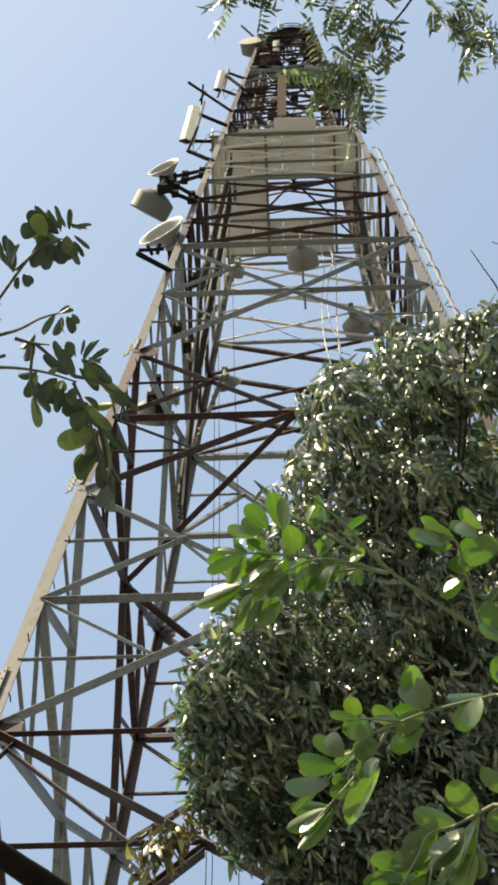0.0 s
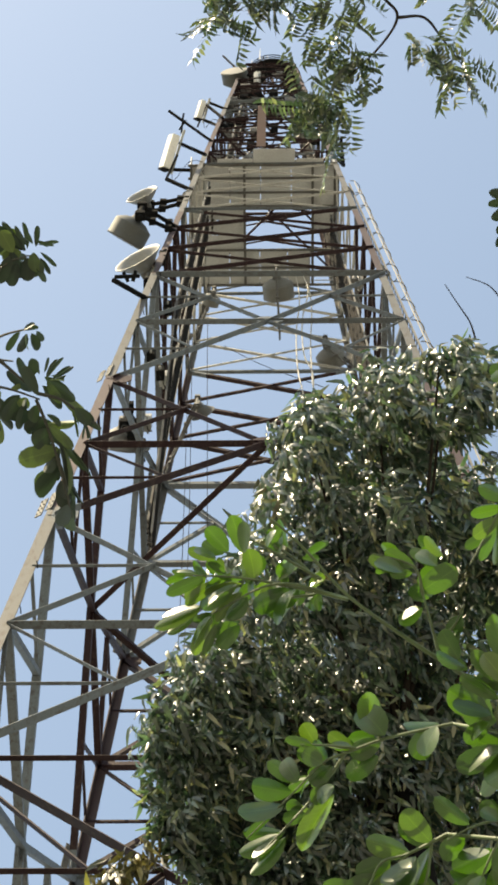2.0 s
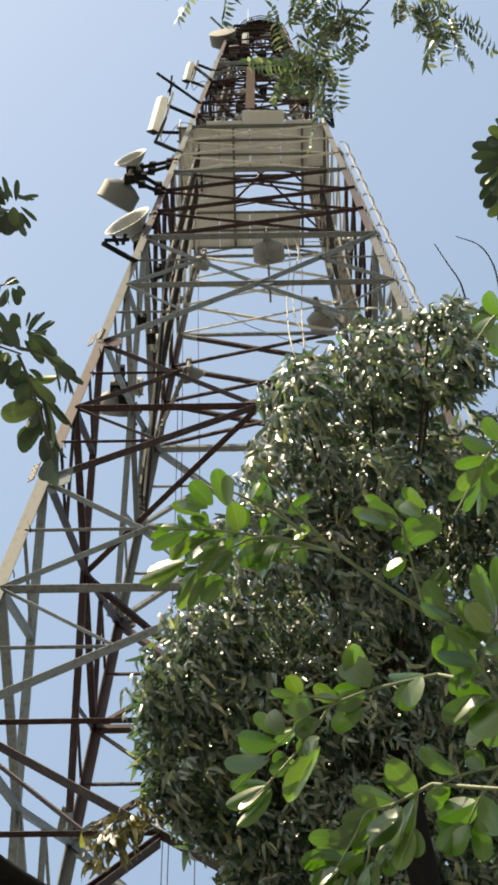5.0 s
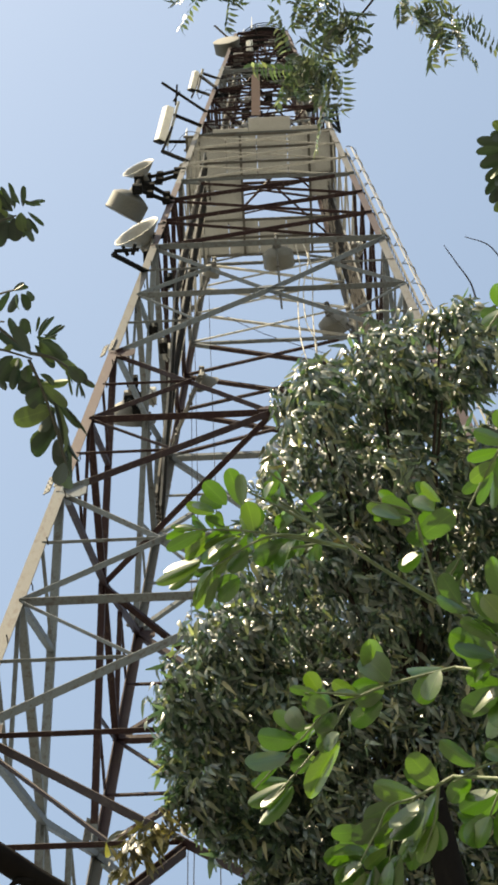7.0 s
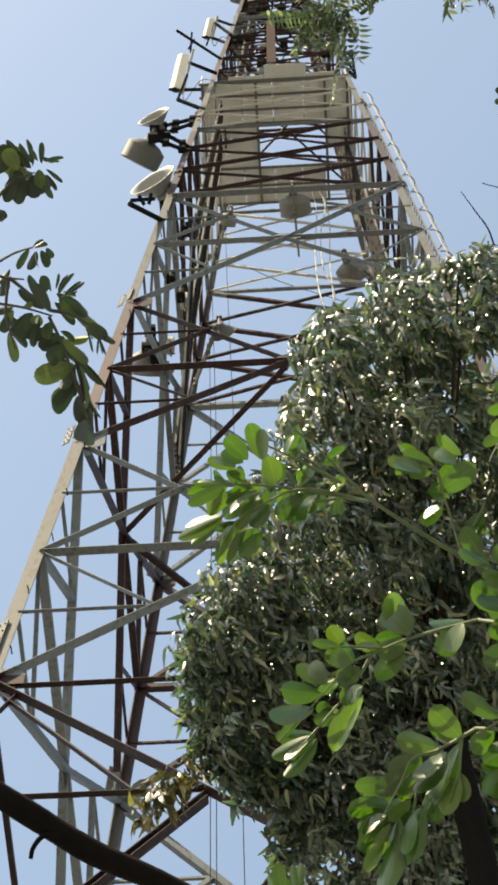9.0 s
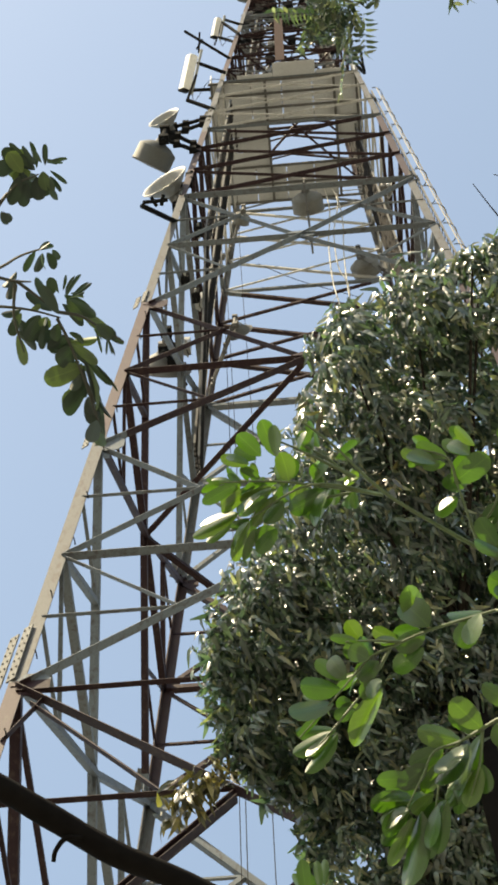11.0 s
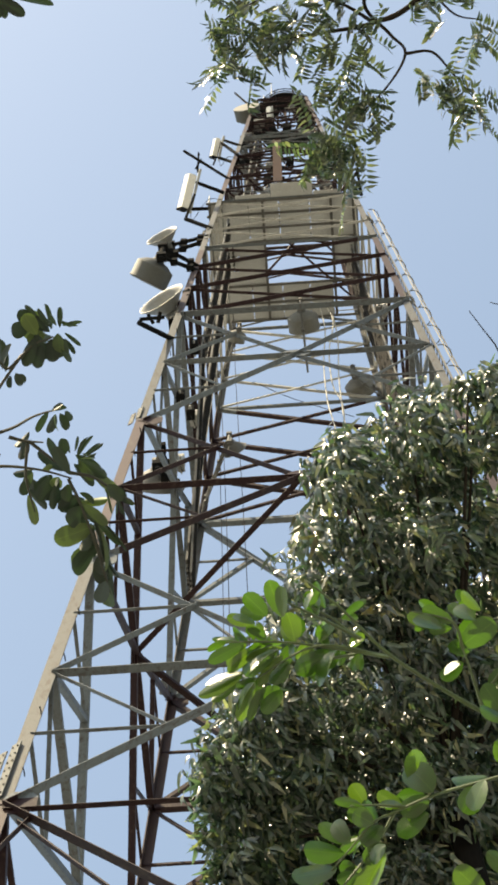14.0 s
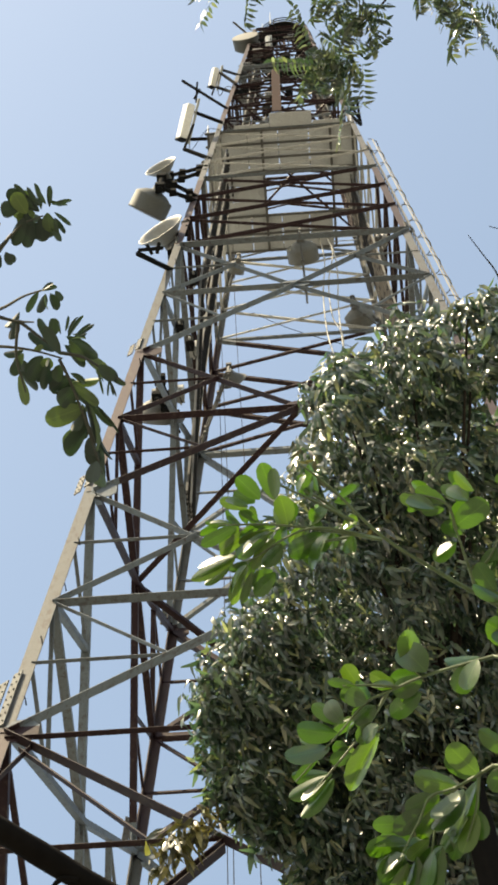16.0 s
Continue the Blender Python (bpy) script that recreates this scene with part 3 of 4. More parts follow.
def boom(name, label, pts, r, mat, extra=()):
    at = Vector(pts[0])
    ob = thing(name, local_parts(at), label, "antenna mount")
    bm = bmesh.new()
    tube(bm, [Vector(p) - at for p in pts], r, 8)
    part("boom", bm, mat, ob)
    for a, b in extra:
        bm = bmesh.new()
        tube(bm, [Vector(a) - at, Vector(b) - at], r * 0.7, 6)
        part("cross_rod", bm, mat, ob)
    return ob


boom("boom_antenna", "dark tubular boom with short cross rods on the tower leg", [leg_a(75.5), (-3.91, -3.01, 77.25)], 0.055, DARK,
     [((-3.32, -3.03, 76.77), (-3.42, -2.27, 76.60)), ((-3.23, -2.77, 76.71), (-3.50, -2.41, 76.62))])
boom("mount_arm", "bare dark bracket arm with clamps at the tower leg", [leg_a(52.3), (-4.11, -4.11, 51.44)], 0.075, DARK,
     [((-4.07, -4.19, 51.47), (-3.46, -4.10, 51.81)), ((-3.87, -4.25, 51.72), (-3.74, -3.99, 51.65)), ((-3.54, -4.28, 51.75), (-3.62, -4.00, 51.66))])
boom("mount_arm", "dark bracket arm between two dishes on the leg", [leg_a(66.5), (-3.54, -2.79, 67.45)], 0.07, DARK,
     [((-3.50, -2.86, 67.47), (-3.21, -3.33, 68.63))])
boom("mount_arm", "dark bracket arm high on the tower leg", [corner(0, 83.0), (-2.58, -1.96, 83.73)], 0.06, DARK,
     [((-2.63, -1.92, 83.72), (-2.98, -1.43, 81.55))])
boom("mount_arm", "dark pipe arm near the tower top", [corner(0, 93.0), (-2.24, -1.60, 95.91)], 0.05, DARK)
boom("loop_antenna", "dark bent pipe frame on the tower corner", [corner(1, 75.0), (2.72, -2.02, 76.58), (2.79, -1.27, 75.36), corner(1, 72.5)], 0.07, DARK,
     [((2.28, -1.61, 75.46), (2.75, -1.94, 76.55)), ((2.35, -2.00, 76.58), (2.74, -1.48, 75.42))])
boom("loop_antenna", "dark pipe frame near the tower top", [corner(1, 90.0), (1.04, -1.43, 92.85), (1.29, -0.85, 91.71), corner(1, 88.0)], 0.06, DARK)

# rust-red channel on the front face of the upper tower
ob = thing("vertical_channel", TOWER_M @ pose(-0.34, -half(78.5) - 0.12, 78.5), "rust-red steel channel standing on the tower face above the deck", "steel channel")
bm = bmesh.new()
tilt = TAPER * 4.5
prof = [(-0.17, 0), (0.17, 0), (0.17, 0.2), (0.14, 0.2), (0.14, 0.03), (-0.14, 0.03), (-0.14, 0.2), (-0.17, 0.2)]
sweep(bm, Vector((0, -tilt, -4.6)), Vector((0, tilt, 4.6)), prof, Vector((1, 0, 0)), Vector((0, 1, 0)))
bmesh.ops.recalc_face_normals(bm, faces=bm.faces)
part("web", bm, RUSTY, ob)
for z in (-3.5, -1.2, 1.2, 3.5):
    bm = bmesh.new()
    box(bm, (-0.26, 0.06 + tilt * z / 4.6, z - 0.05), (0.26, 0.20 + tilt * z / 4.6, z + 0.05), 0.01)
    part("cleat", bm, DARK, ob)

# round head platform and spire
head = thing("head_platform", TOWER_M @ pose(0.1, 0, TOP), "dark round head platform with a railing on the tower top", "platform")
bm = bmesh.new()
lathe(bm, [(0.55, 0.0), (1.45, 0.0), (1.45, 0.06), (0.55, 0.06), (0.55, 0.0)], 28, False)
part("floor_ring", bm, DARK, head)
for k in range(10):
    a = 2 * math.pi * k / 10
    bm = bmesh.new()
    tube(bm, [(1.42 * math.cos(a), 1.42 * math.sin(a), 0), (1.42 * math.cos(a), 1.42 * math.sin(a), 1.1)], 0.03, 6)
    part("rail_post", bm, DARK, head)
    bm = bmesh.new()
    tube(bm, [(0.5 * math.cos(a), 0.5 * math.sin(a), -1.2), (1.4 * math.cos(a), 1.4 * math.sin(a), -0.02)], 0.035, 6)
    part("bracket", bm, DARK, head)
for z in (0.55, 1.1):
    bm = bmesh.new()
    tube(bm, [(1.42 * math.cos(2 * math.pi * k / 28), 1.42 * math.sin(2 * math.pi * k / 28), z) for k in range(29)], 0.025, 6)
    part("guard_rail", bm, DARK, head)
spire = thing("lattice_spire", TOWER_M @ pose(-0.15, 0, TOP), "slender rust-brown lattice spire on the tower head", "mast")
for k in range(3):
    a = 2 * math.pi * k / 3
    bm = bmesh.new()
    tube(bm, [(0.3 * math.cos(a), 0.3 * math.sin(a), 0), (0.16 * math.cos(a), 0.16 * math.sin(a), 6.0)], 0.06, 6)
    part("chord", bm, RUSTY, spire)
    for j in range(12):
        b = 2 * math.pi * (k + 1) / 3
        r0, r1 = 0.3 - 0.14 * j / 12, 0.3 - 0.14 * (j + 1) / 12
        bm = bmesh.new()
        tube(bm, [(r0 * math.cos(a), r0 * math.sin(a), j * 0.5), (r1 * math.cos(b), r1 * math.sin(b), (j + 1) * 0.5)], 0.02, 5)
        part("lacing_bar", bm, RUSTY, spire)
bm = bmesh.new()
tube(bm, [(0, 0, 5.8), (0, 0, 8.5)], [0.03, 0.012], 6)
part("lightning_rod", bm, GALV, spire)
for k, (x, y, h) in enumerate(((-0.9, -0.9, 2.6), (-0.5, -1.3, 3.4), (1.0, -0.8, 2.8), (0.9, 0.9, 2.2))):
    ob = thing("whip_antenna", TOWER_M @ pose(x, y, TOP), "thin whip antenna standing on the tower head", "antenna", "whip antennas")
    bm = bmesh.new()
    tube(bm, [(0, 0, 0), (0, 0, h)], [0.035, 0.012], 6)
    part("rod", bm, GALV, ob)
    bm = bmesh.new()
    tube(bm, [(0, 0, 0), (0, 0, 0.35)], 0.05, 8)
    part("base_sleeve", bm, DARK, ob)

# ---------------------------------------------------------------- cable runs and climbing ladder
def cable_run(name, label, route, n, width, rung_step):
    """Cables side by side on a ladder tray along a route of (point, across) pairs."""
    ob = thing(name, TOWER_M, label, "cable tray")
    for k in range(n):
        bm = bmesh.new()
        f = (k + 0.5) / n - 0.5 + 0.03 * math.sin(k * 7.3)
        tube(bm, [Vector(p) + Vector(a) * width * f for p, a in route], 0.028 + 0.014 * (k % 3), 6)
        part("cable", bm, CABLE, ob)
    for s in (-0.55, 0.55):
        bm = bmesh.new()
        for (p, a), (q, b) in zip(route, route[1:]):
            flat_bar(bm, Vector(p) + Vector(a) * width * s, Vector(q) + Vector(b) * width * s, 0.06, 0.012, (1, 0, 0))
        part("side_rail", bm, OLD_GALV, ob)
    for (p, a), (q, b) in zip(route, route[1:]):
        steps = max(1, int((Vector(q) - Vector(p)).length / rung_step))
        for j in range(steps):
            c = Vector(p).lerp(Vector(q), j / steps)
            bm = bmesh.new()
            flat_bar(bm, c - Vector(a) * width * 0.55, c + Vector(a) * width * 0.55, 0.05, 0.01, (0, 0, 1))
            part("rung", bm, OLD_GALV, ob)
    return ob


Y = (0, 1, 0)
cable_run("cable_tray", "black feeder cables on a steel ladder tray up the tower side",
          [((-half(49) + 0.25, 2.2, 49), Y), ((-half(56) + 0.2, 0.9, 56), Y), ((-half(70) + 0.2, -0.4, 70.5), Y)], 7, 0.9, 1.4)
cable_run("cable_tray", "second bundle of black cables on a tray inside the tower",
          [((-half(48) + 0.45, 2.0, 48), Y), ((-half(56) + 0.35, -1.2, 57), Y), ((-half(70) + 0.3, -1.6, 70.5), Y)], 5, 0.7, 1.4)
cable_run("cable_tray", "black cables on a tray up the far side of the tower",
          [((half(1.0) - 0.3, 0.6, 1.0), Y), ((half(45) - 0.25, 0.6, 45), Y), ((half(70) - 0.25, 0.3, 70.5), Y), ((half(88) - 0.2, 0.2, 88), Y)], 9, 1.5, 1.4)
cable_run("cable_tray", "cables on a tray at the upper tower side",
          [((-half(70.8) + 0.3, -0.4, 70.8), Y), ((-half(90) + 0.2, -0.2, 90), Y)], 5, 0.8, 1.4)

ladder = thing("caged_ladder", TOWER_M, "galvanised climbing ladder with a hooped safety cage along the tower leg", "ladder")
LZ = [18.0 + k for k in range(51)]


def ladder_at(z):
    return corner(1, z) + Vector((0.16, 0.30, 0))


for s in (-0.2, 0.2):
    bm = bmesh.new()
    flat_bar(bm, ladder_at(LZ[0]) + Vector((0, s, 0)), ladder_at(LZ[-1]) + Vector((0, s, 0)), 0.06, 0.015, (1, 0, 0))
    part("stringer", bm, OLD_GALV, ladder)
for k in range(int((LZ[-1] - LZ[0]) / 0.5)):
    c = ladder_at(LZ[0] + 0.5 * k)
    bm = bmesh.new()
    tube(bm, [c - Vector((0, 0.2, 0)), c + Vector((0, 0.2, 0))], 0.014, 5)
    part("rung", bm, OLD_GALV, ladder)
hoop_angles = [radians(-100 + 20 * k) for k in range(11)]
for z in LZ[2::2]:
    c = ladder_at(z)
    bm = bmesh.new()
    tube(bm, [c + Vector((0.29 * math.cos(a) + 0.08, 0.29 * math.sin(a), 0)) for a in hoop_angles], 0.015, 5)
    part("cage_hoop", bm, OLD_GALV, ladder)
for a in (-70, 0, 70):
    bm = bmesh.new()
    o = Vector((0.29 * math.cos(radians(a)) + 0.08, 0.29 * math.sin(radians(a)), 0))
    flat_bar(bm, ladder_at(LZ[1]) + o, ladder_at(LZ[-1]) + o, 0.04, 0.008, o)
    part("cage_strap", bm, OLD_GALV, ladder)

# gear boxes clamped to the side face
rb = random.Random(3)
for k in range(11):
    z = 51.0 + k * 1.4 + rb.uniform(-0.4, 0.4)
    y = rb.uniform(-1.8, 0.9)
    sx, sy, sz = rb.uniform(0.16, 0.24), rb.uniform(0.25, 0.4), rb.uniform(0.4, 0.6)
    ob = thing("junction_box", local_parts((-half(z) + 0.12, y, z)), "dark grey equipment box clamped to the tower side", "equipment box", "equipment boxes")
    bm = bmesh.new()
    box(bm, (-sx / 2, -sy / 2, -sz / 2), (sx / 2, sy / 2, sz / 2), 0.015)
    part("case", bm, DARK if k % 3 else GALV, ob)
    bm = bmesh.new()
    tube(bm, [(0.0, -0.25, -sz * 0.3), (0.0, 0.25, -sz * 0.3)], 0.03, 6)
    part("clamp_bar", bm, GALV, ob)
    bm = bmesh.new()
    tube(bm, smooth_path([(0, 0, -sz / 2), (0.05, 0.03, -sz / 2 - 0.25), (0.12, 0.1, -sz / 2 - 0.1)]), 0.015, 5)
    part("cable_tail", bm, CABLE, ob)

for k in range(21):
    z = 74.5 + k * 0.95
    f = k % 3
    w = half(z)
    at = ((-w + 0.1, rb.uniform(-w, 0.3), z), (rb.uniform(-w, -0.2 * w), -w + 0.15, z), (rb.uniform(0.1, w), -w + 0.15, z))[f]
    ob = thing("radio_unit", local_parts(at), "dark grey radio unit clamped to the upper tower frame", "equipment box", "radio units")
    sx, sy, sz = rb.uniform(0.25, 0.5), rb.uniform(0.18, 0.3), rb.uniform(0.5, 0.9)
    bm = bmesh.new()
    box(bm, (-sx / 2, -sy / 2, -sz / 2), (sx / 2, sy / 2, sz / 2), 0.02)
    part("case", bm, DARK if k % 4 else OLD_GALV, ob)
    for j in range(5):
        bm = bmesh.new()
        x = -sx / 2 + (j + 0.5) * sx / 5
        box(bm, (x - 0.008, -sy / 2 - 0.04, -sz * 0.4), (x + 0.008, -sy / 2, sz * 0.4))
        part("cooling_fin", bm, DARK, ob)
    bm = bmesh.new()
    tube(bm, [(-0.35, 0, sz * 0.3), (0.35, 0, sz * 0.3)], 0.03, 6)
    part("clamp_bar", bm, OLD_GALV, ob)
    bm = bmesh.new()
    tube(bm, smooth_path([(0, 0, -sz / 2), (0.1, 0.1, -sz / 2 - 0.5), (-0.1, 0.3, -sz / 2 - 1.2)]), 0.025, 5)
    part("cable_tail", bm, CABLE, ob)

# ropes and wires
def hanging_line(name, label, pts, r, mat):
    ob = thing(name, TOWER_M @ Matrix.Translation(pts[0]), label, "rope" if "rope" in name else "cable")
    bm = bmesh.new()
    tube(bm, smooth_path([Vector(p) - Vector(pts[0]) for p in pts], 6), r, 5)
    part("strand", bm, mat, ob)


for x, y, z0, wob in ((0.9, 1.6, 40, 0.10), (1.15, 1.5, 44, 0.16), (1.35, 1.9, 38, 0.07)):
    hanging_line("hanging_rope", "pale slack rope hanging from the working deck", [(x + wob * math.sin(k * 1.9), y + wob * math.cos(k * 2.3), 70.9 - k * (70.9 - z0) / 9) for k in range(10)], 0.022, ROPE)
for x, y, wob in ((-1.15, 1.7, 0.03), (-1.02, 1.65, 0.05), (-0.54, 1.7, 0.04)):
    hanging_line("hanging_wire", "thin dark wire hanging down inside the tower", [(x - 0.024 * z + wob * math.sin(z * 0.17), y + wob * math.cos(z * 0.21), z) for z in (70.9, 63, 55, 47, 39, 31, 23, 15, 7, 0)], 0.010, CABLE)
hanging_line("stay_wire", "thin wire strung across the tower", [(-1.58, 2.66, 65.75), (-0.27, 2.75, 64.02), (1.70, 2.84, 62.11)], 0.012, CABLE)


# ---------------------------------------------------------------- plants
def leaflet_mesh(name, length, width, mat, fold=0.25, curl=0.12):
    """One leaf blade along x from its stalk, folded at the midrib, a little curled."""
    bm = bmesh.new()
    prev = None
    for t, k in ((0, 0.06), (0.08, 0.36), (0.25, 0.76), (0.48, 0.97), (0.70, 1.0), (0.87, 0.82), (0.96, 0.50), (1.0, 0.16)):
        w = width / 2 * k
        z = -curl * length * t * t
        c = [bm.verts.new((t * length, s * w, z + abs(s) * w * fold)) for s in (-1, -0.5, 0, 0.5, 1)]
        if prev:
            for k in range(4):
                bm.faces.new((prev[k], prev[k + 1], c[k + 1], c[k]))
        prev = c
    me = bpy.data.meshes.new(name)
    for f in bm.faces:
        f.smooth = True
    bm.to_mesh(me)
    bm.free()
    me.materials.append(mat)
    return me


def rvec(r, k=1.0):
    return Vector((r.uniform(-k, k), r.uniform(-k, k), r.uniform(-k, k)))


EYE0 = Vector((0, 0, 1.6))
lrng = random.Random(11)
sapling_dark = thing("leafy_sapling", Matrix(), "young tree with dark pinnate leaves and a thick bare limb", "tree", "near saplings")
SHAPES = ((0.55, 0.15, 0.12), (0.58, 0.3, 0.22), (0.50, 0.1, -0.08), (0.54, 0.22, 0.32))
BLADES = [leaflet_mesh("leaflet", 1.0, w, LEAF_NEAR, f, c) for w, f, c in SHAPES]
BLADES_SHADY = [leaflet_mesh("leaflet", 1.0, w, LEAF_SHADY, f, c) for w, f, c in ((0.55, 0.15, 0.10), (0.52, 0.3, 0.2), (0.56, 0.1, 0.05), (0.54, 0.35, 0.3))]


def leaflet(parent, shapes, at, along, normal, length, broad):
    x = Vector(along).normalized()
    z = Vector(normal)
    z = (z - x * x.dot(z)).normalized()
    ob = new("leaflet", lrng.choice(shapes))
    ob.parent = parent
    ob.matrix_local = Matrix.Translation(at) @ Matrix((x, z.cross(x), z)).transposed().to_4x4() @ Matrix.Diagonal((length, broad / 0.55, length, 1))
    return ob


def leaf_spray(plant, at, stalks, blades, shapes=None):
    """A spray of leaflets about the point at, in a plane square to the line from below: its stalks and its leaflets
    (stalk end, tip, breadth), all in millimetres across and up that plane, with some depth and tilt of their own."""
    at = Vector(at)
    view = (at - EYE0).normalized()
    across = view.cross(Vector((0, 0, 1))).normalized()
    rise = across.cross(view)
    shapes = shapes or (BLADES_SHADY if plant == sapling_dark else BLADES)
    first = None
    for k, line in enumerate(stalks):
        path = smooth_path([at + (across * u + rise * v) * 0.001 + view * (0.004 * math.sin(i * 1.3 + k) - 0.010) for i, (u, v) in enumerate(line)], 6)
        bm = bmesh.new()
        tube(bm, path, [0.0019 - 0.0011 * i / (len(path) - 1) for i in range(len(path))], 6)
        stalk = part("stalk", bm, SHADETWIG if plant == sapling_dark else TWIG, plant)
        first = first or stalk
    for u0, v0, u1, v1, broad in blades:
        base = at + (across * u0 + rise * v0) * 0.001 + view * lrng.uniform(-0.012, 0.012)
        along = (across * (u1 - u0) + rise * (v1 - v0)) * 0.001
        length = along.length
        along = along + view * (length * lrng.uniform(-0.35, 0.35))
        over = along.cross(view).normalized()
        leaflet(first, shapes, base, along, view + over * lrng.uniform(-0.75, 0.75), length, broad * 0.00086)
        for _ in range(lrng.randint(0, 2)):     # older leaflets behind
            swing = over * (length * lrng.uniform(-0.6, 0.6))
            leaflet(first, shapes, base + view * lrng.uniform(0.012, 0.03) + rvec(lrng, 0.006), along * 0.8 + swing, view + over * lrng.uniform(-1.2, 1.2), length * lrng.uniform(0.7, 0.95), broad * 0.0008)
        if lrng.random() < 0.42:        # a small one turned to glance in the sun
            swing = over * (length * lrng.uniform(-0.4, 0.4))
            leaflet(first, shapes, base - view * 0.012, along * 0.8 + swing, sun_dir - view + rvec(lrng, 0.2), length * 0.8, broad * 0.0009)


def limb(plant, name, pts, r0, r1, mat, sides=8):
    path = smooth_path(pts, 6)
    bm = bmesh.new()
    k = len(path) - 1
    tube(bm, path, [(r0 + (r1 - r0) * i / k) * (1 + 0.12 * noise.noise(path[i] * 30)) for i in range(k + 1)], sides)
    for f in bm.faces:
        f.smooth = True
    return part(name, bm, mat, plant)


# sapling whose leafy stems reach over from one side
sapling = thing("leafy_sapling", Matrix(), "young tree with bright green pinnate leaves close to the camera", "tree", "near saplings")
HUB_R = Vector((0.78, 0.62, 2.55))
limb(sapling, "trunk", [(1.5, 0.55, -0.05), (1.42, 0.57, 0.9), (1.2, 0.6, 1.8), HUB_R], 0.05, 0.02, BARK)
MAIN = [HUB_R, (0.43, 0.95, 3.20), (0.269, 0.921, 3.32), (0.227, 0.902, 3.337), (0.183, 0.882, 3.352), (0.122, 0.849, 3.373), (0.073, 0.808, 3.395), (0.040, 0.785, 3.407)]
limb(sapling, "branch", MAIN, 0.0034, 0.0011, TWIG)
leaf_spray(sapling, (0.11, 0.997, 3.273),
           [[(124, 47), (59, 35), (18, 22), (-5, 13), (-38, -18), (-80, -56)], [(18, 22), (3, 1), (-24, -29), (-75, -78)], [(30, 26), (5, 30), (-25, 32)]],
           [(57, 38, 34, 75, 36), (54, 34, 25, 19, 23), (51, 18, 17, 0, 29), (-4, 13, -26, 29, 26), (-28, -4, -58, 16, 20), (-35, -13, -76, -8, 26), (-43, -26, -88, -34, 28), (5, 10, -17, -5, 26), (-48, -53, -85, -74, 21), (-43, -56, -73, -94, 19), (6, -17, -33, -64, 28), (6, -8, -17, -22, 22), (-22, -35, -44, -40, 17), (27, 26, 2, 41, 18), (-10, 32, -21, 52, 20), (-14, 32, -39, 38, 11), (108, 45, 82, 14, 28), (-52, -30, -80, -55, 12), (-16, -3, -40, -13, 13)])
leaf_spray(sapling, (0.155, 1.062, 3.168),
           [[(74, 55), (36, 39), (11, 33), (-3, 12), (-23, -17)], [(36, 39), (17, 18), (2, -28)], [(59, 48), (52, 18), (39, -12)]],
           [(59, 48, 33, 78, 28), (38, 40, -2, 52, 25), (20, 35, -17, 23, 25), (3, 22, -27, 4, 23), (-12, 11, -45, 14, 20), (-15, -9, -55, -5, 25), (-20, -17, -49, -33, 25), (-18, -25, -44, -69, 21), (-9, -20, -26, -91, 29), (7, -17, -11, -64, 24), (16, -13, -2, -60, 25), (57, 43, 22, -26, 29), (43, 36, 13, -9, 25), (19, 24, -4, -7, 25), (4, -6, -17, -23, 22), (52, 13, 35, -22, 22), (-127, -84, -128, -50, 18), (-113, -81, -115, -53, 14)])
leaf_spray(sapling, (0.007, 0.862, 3.405),
           [[(117, -7), (66, 2), (9, 9), (-48, 9)], [(89, 12), (44, 35), (5, 53)], [(117, -6), (44, 5), (-20, -29)]],
           [(10, 34, -4, 71, 21), (-6, 35, -28, 58, 21), (-18, 27, -48, 33, 18), (-7, 12, -27, 26, 12), (22, 9, 18, 38, 26), (45, 8, 60, 30, 18), (-29, 8, -67, -12, 18), (-12, 5, -50, -19, 17), (5, 2, -33, -27, 17), (10, -5, -16, -34, 14), (-30, -22, -75, -49, 18), (-19, -31, -37, -71, 21), (-14, -38, -25, -73, 12), (16, -10, 1, -34, 21), (62, 0, 21, -23, 25), (9, -39, -12, -62, 23), (-36, 10, -62, 11, 9)])
leaf_spray(sapling, (0.037, 0.861, 3.427),
           [[(60, -4), (33, 20), (8, 36), (0, 51)], [(59, -15), (13, -22), (-46, -36)]],
           [(16, 24, 3, 47, 14), (4, 31, 18, 50, 12), (-32, 0, -49, -14, 13), (-9, -2, -23, -22, 14), (8, -4, 0, -27, 14), (37, -9, 26, -31, 13), (48, -9, 62, 6, 13), (-55, 0, -73, 13, 10), (-77, 1, -98, -5, 10), (25, -6, 15, 17, 13), (59, -14, 48, -33, 12), (44, 23, 63, 39, 12), (25, 32, 13, 58, 13), (-49, -37, -69, -46, 12), (-40, -30, -53, -57, 12)])
leaf_spray(sapling, (0.197, 0.825, 3.356),
           [[(2, -74), (-3, -26), (-6, -2)], [(0, -55), (20, -42), (33, -23)], [(-5, -8), (-10, 21), (-46, 39)]],
           [(-8, -5, 31, 13, 33), (-4, -15, -16, 5, 19), (-8, -20, -32, -33, 19), (-21, 17, -51, 37, 19), (-9, 20, -35, 40, 17), (13, 18, -12, 40, 17), (20, 26, 2, 46, 14), (-12, 15, -34, 17, 12), (23, -46, 4, -67, 22), (29, -33, 13, -52, 22), (-26, 25, -47, 23, 11)])
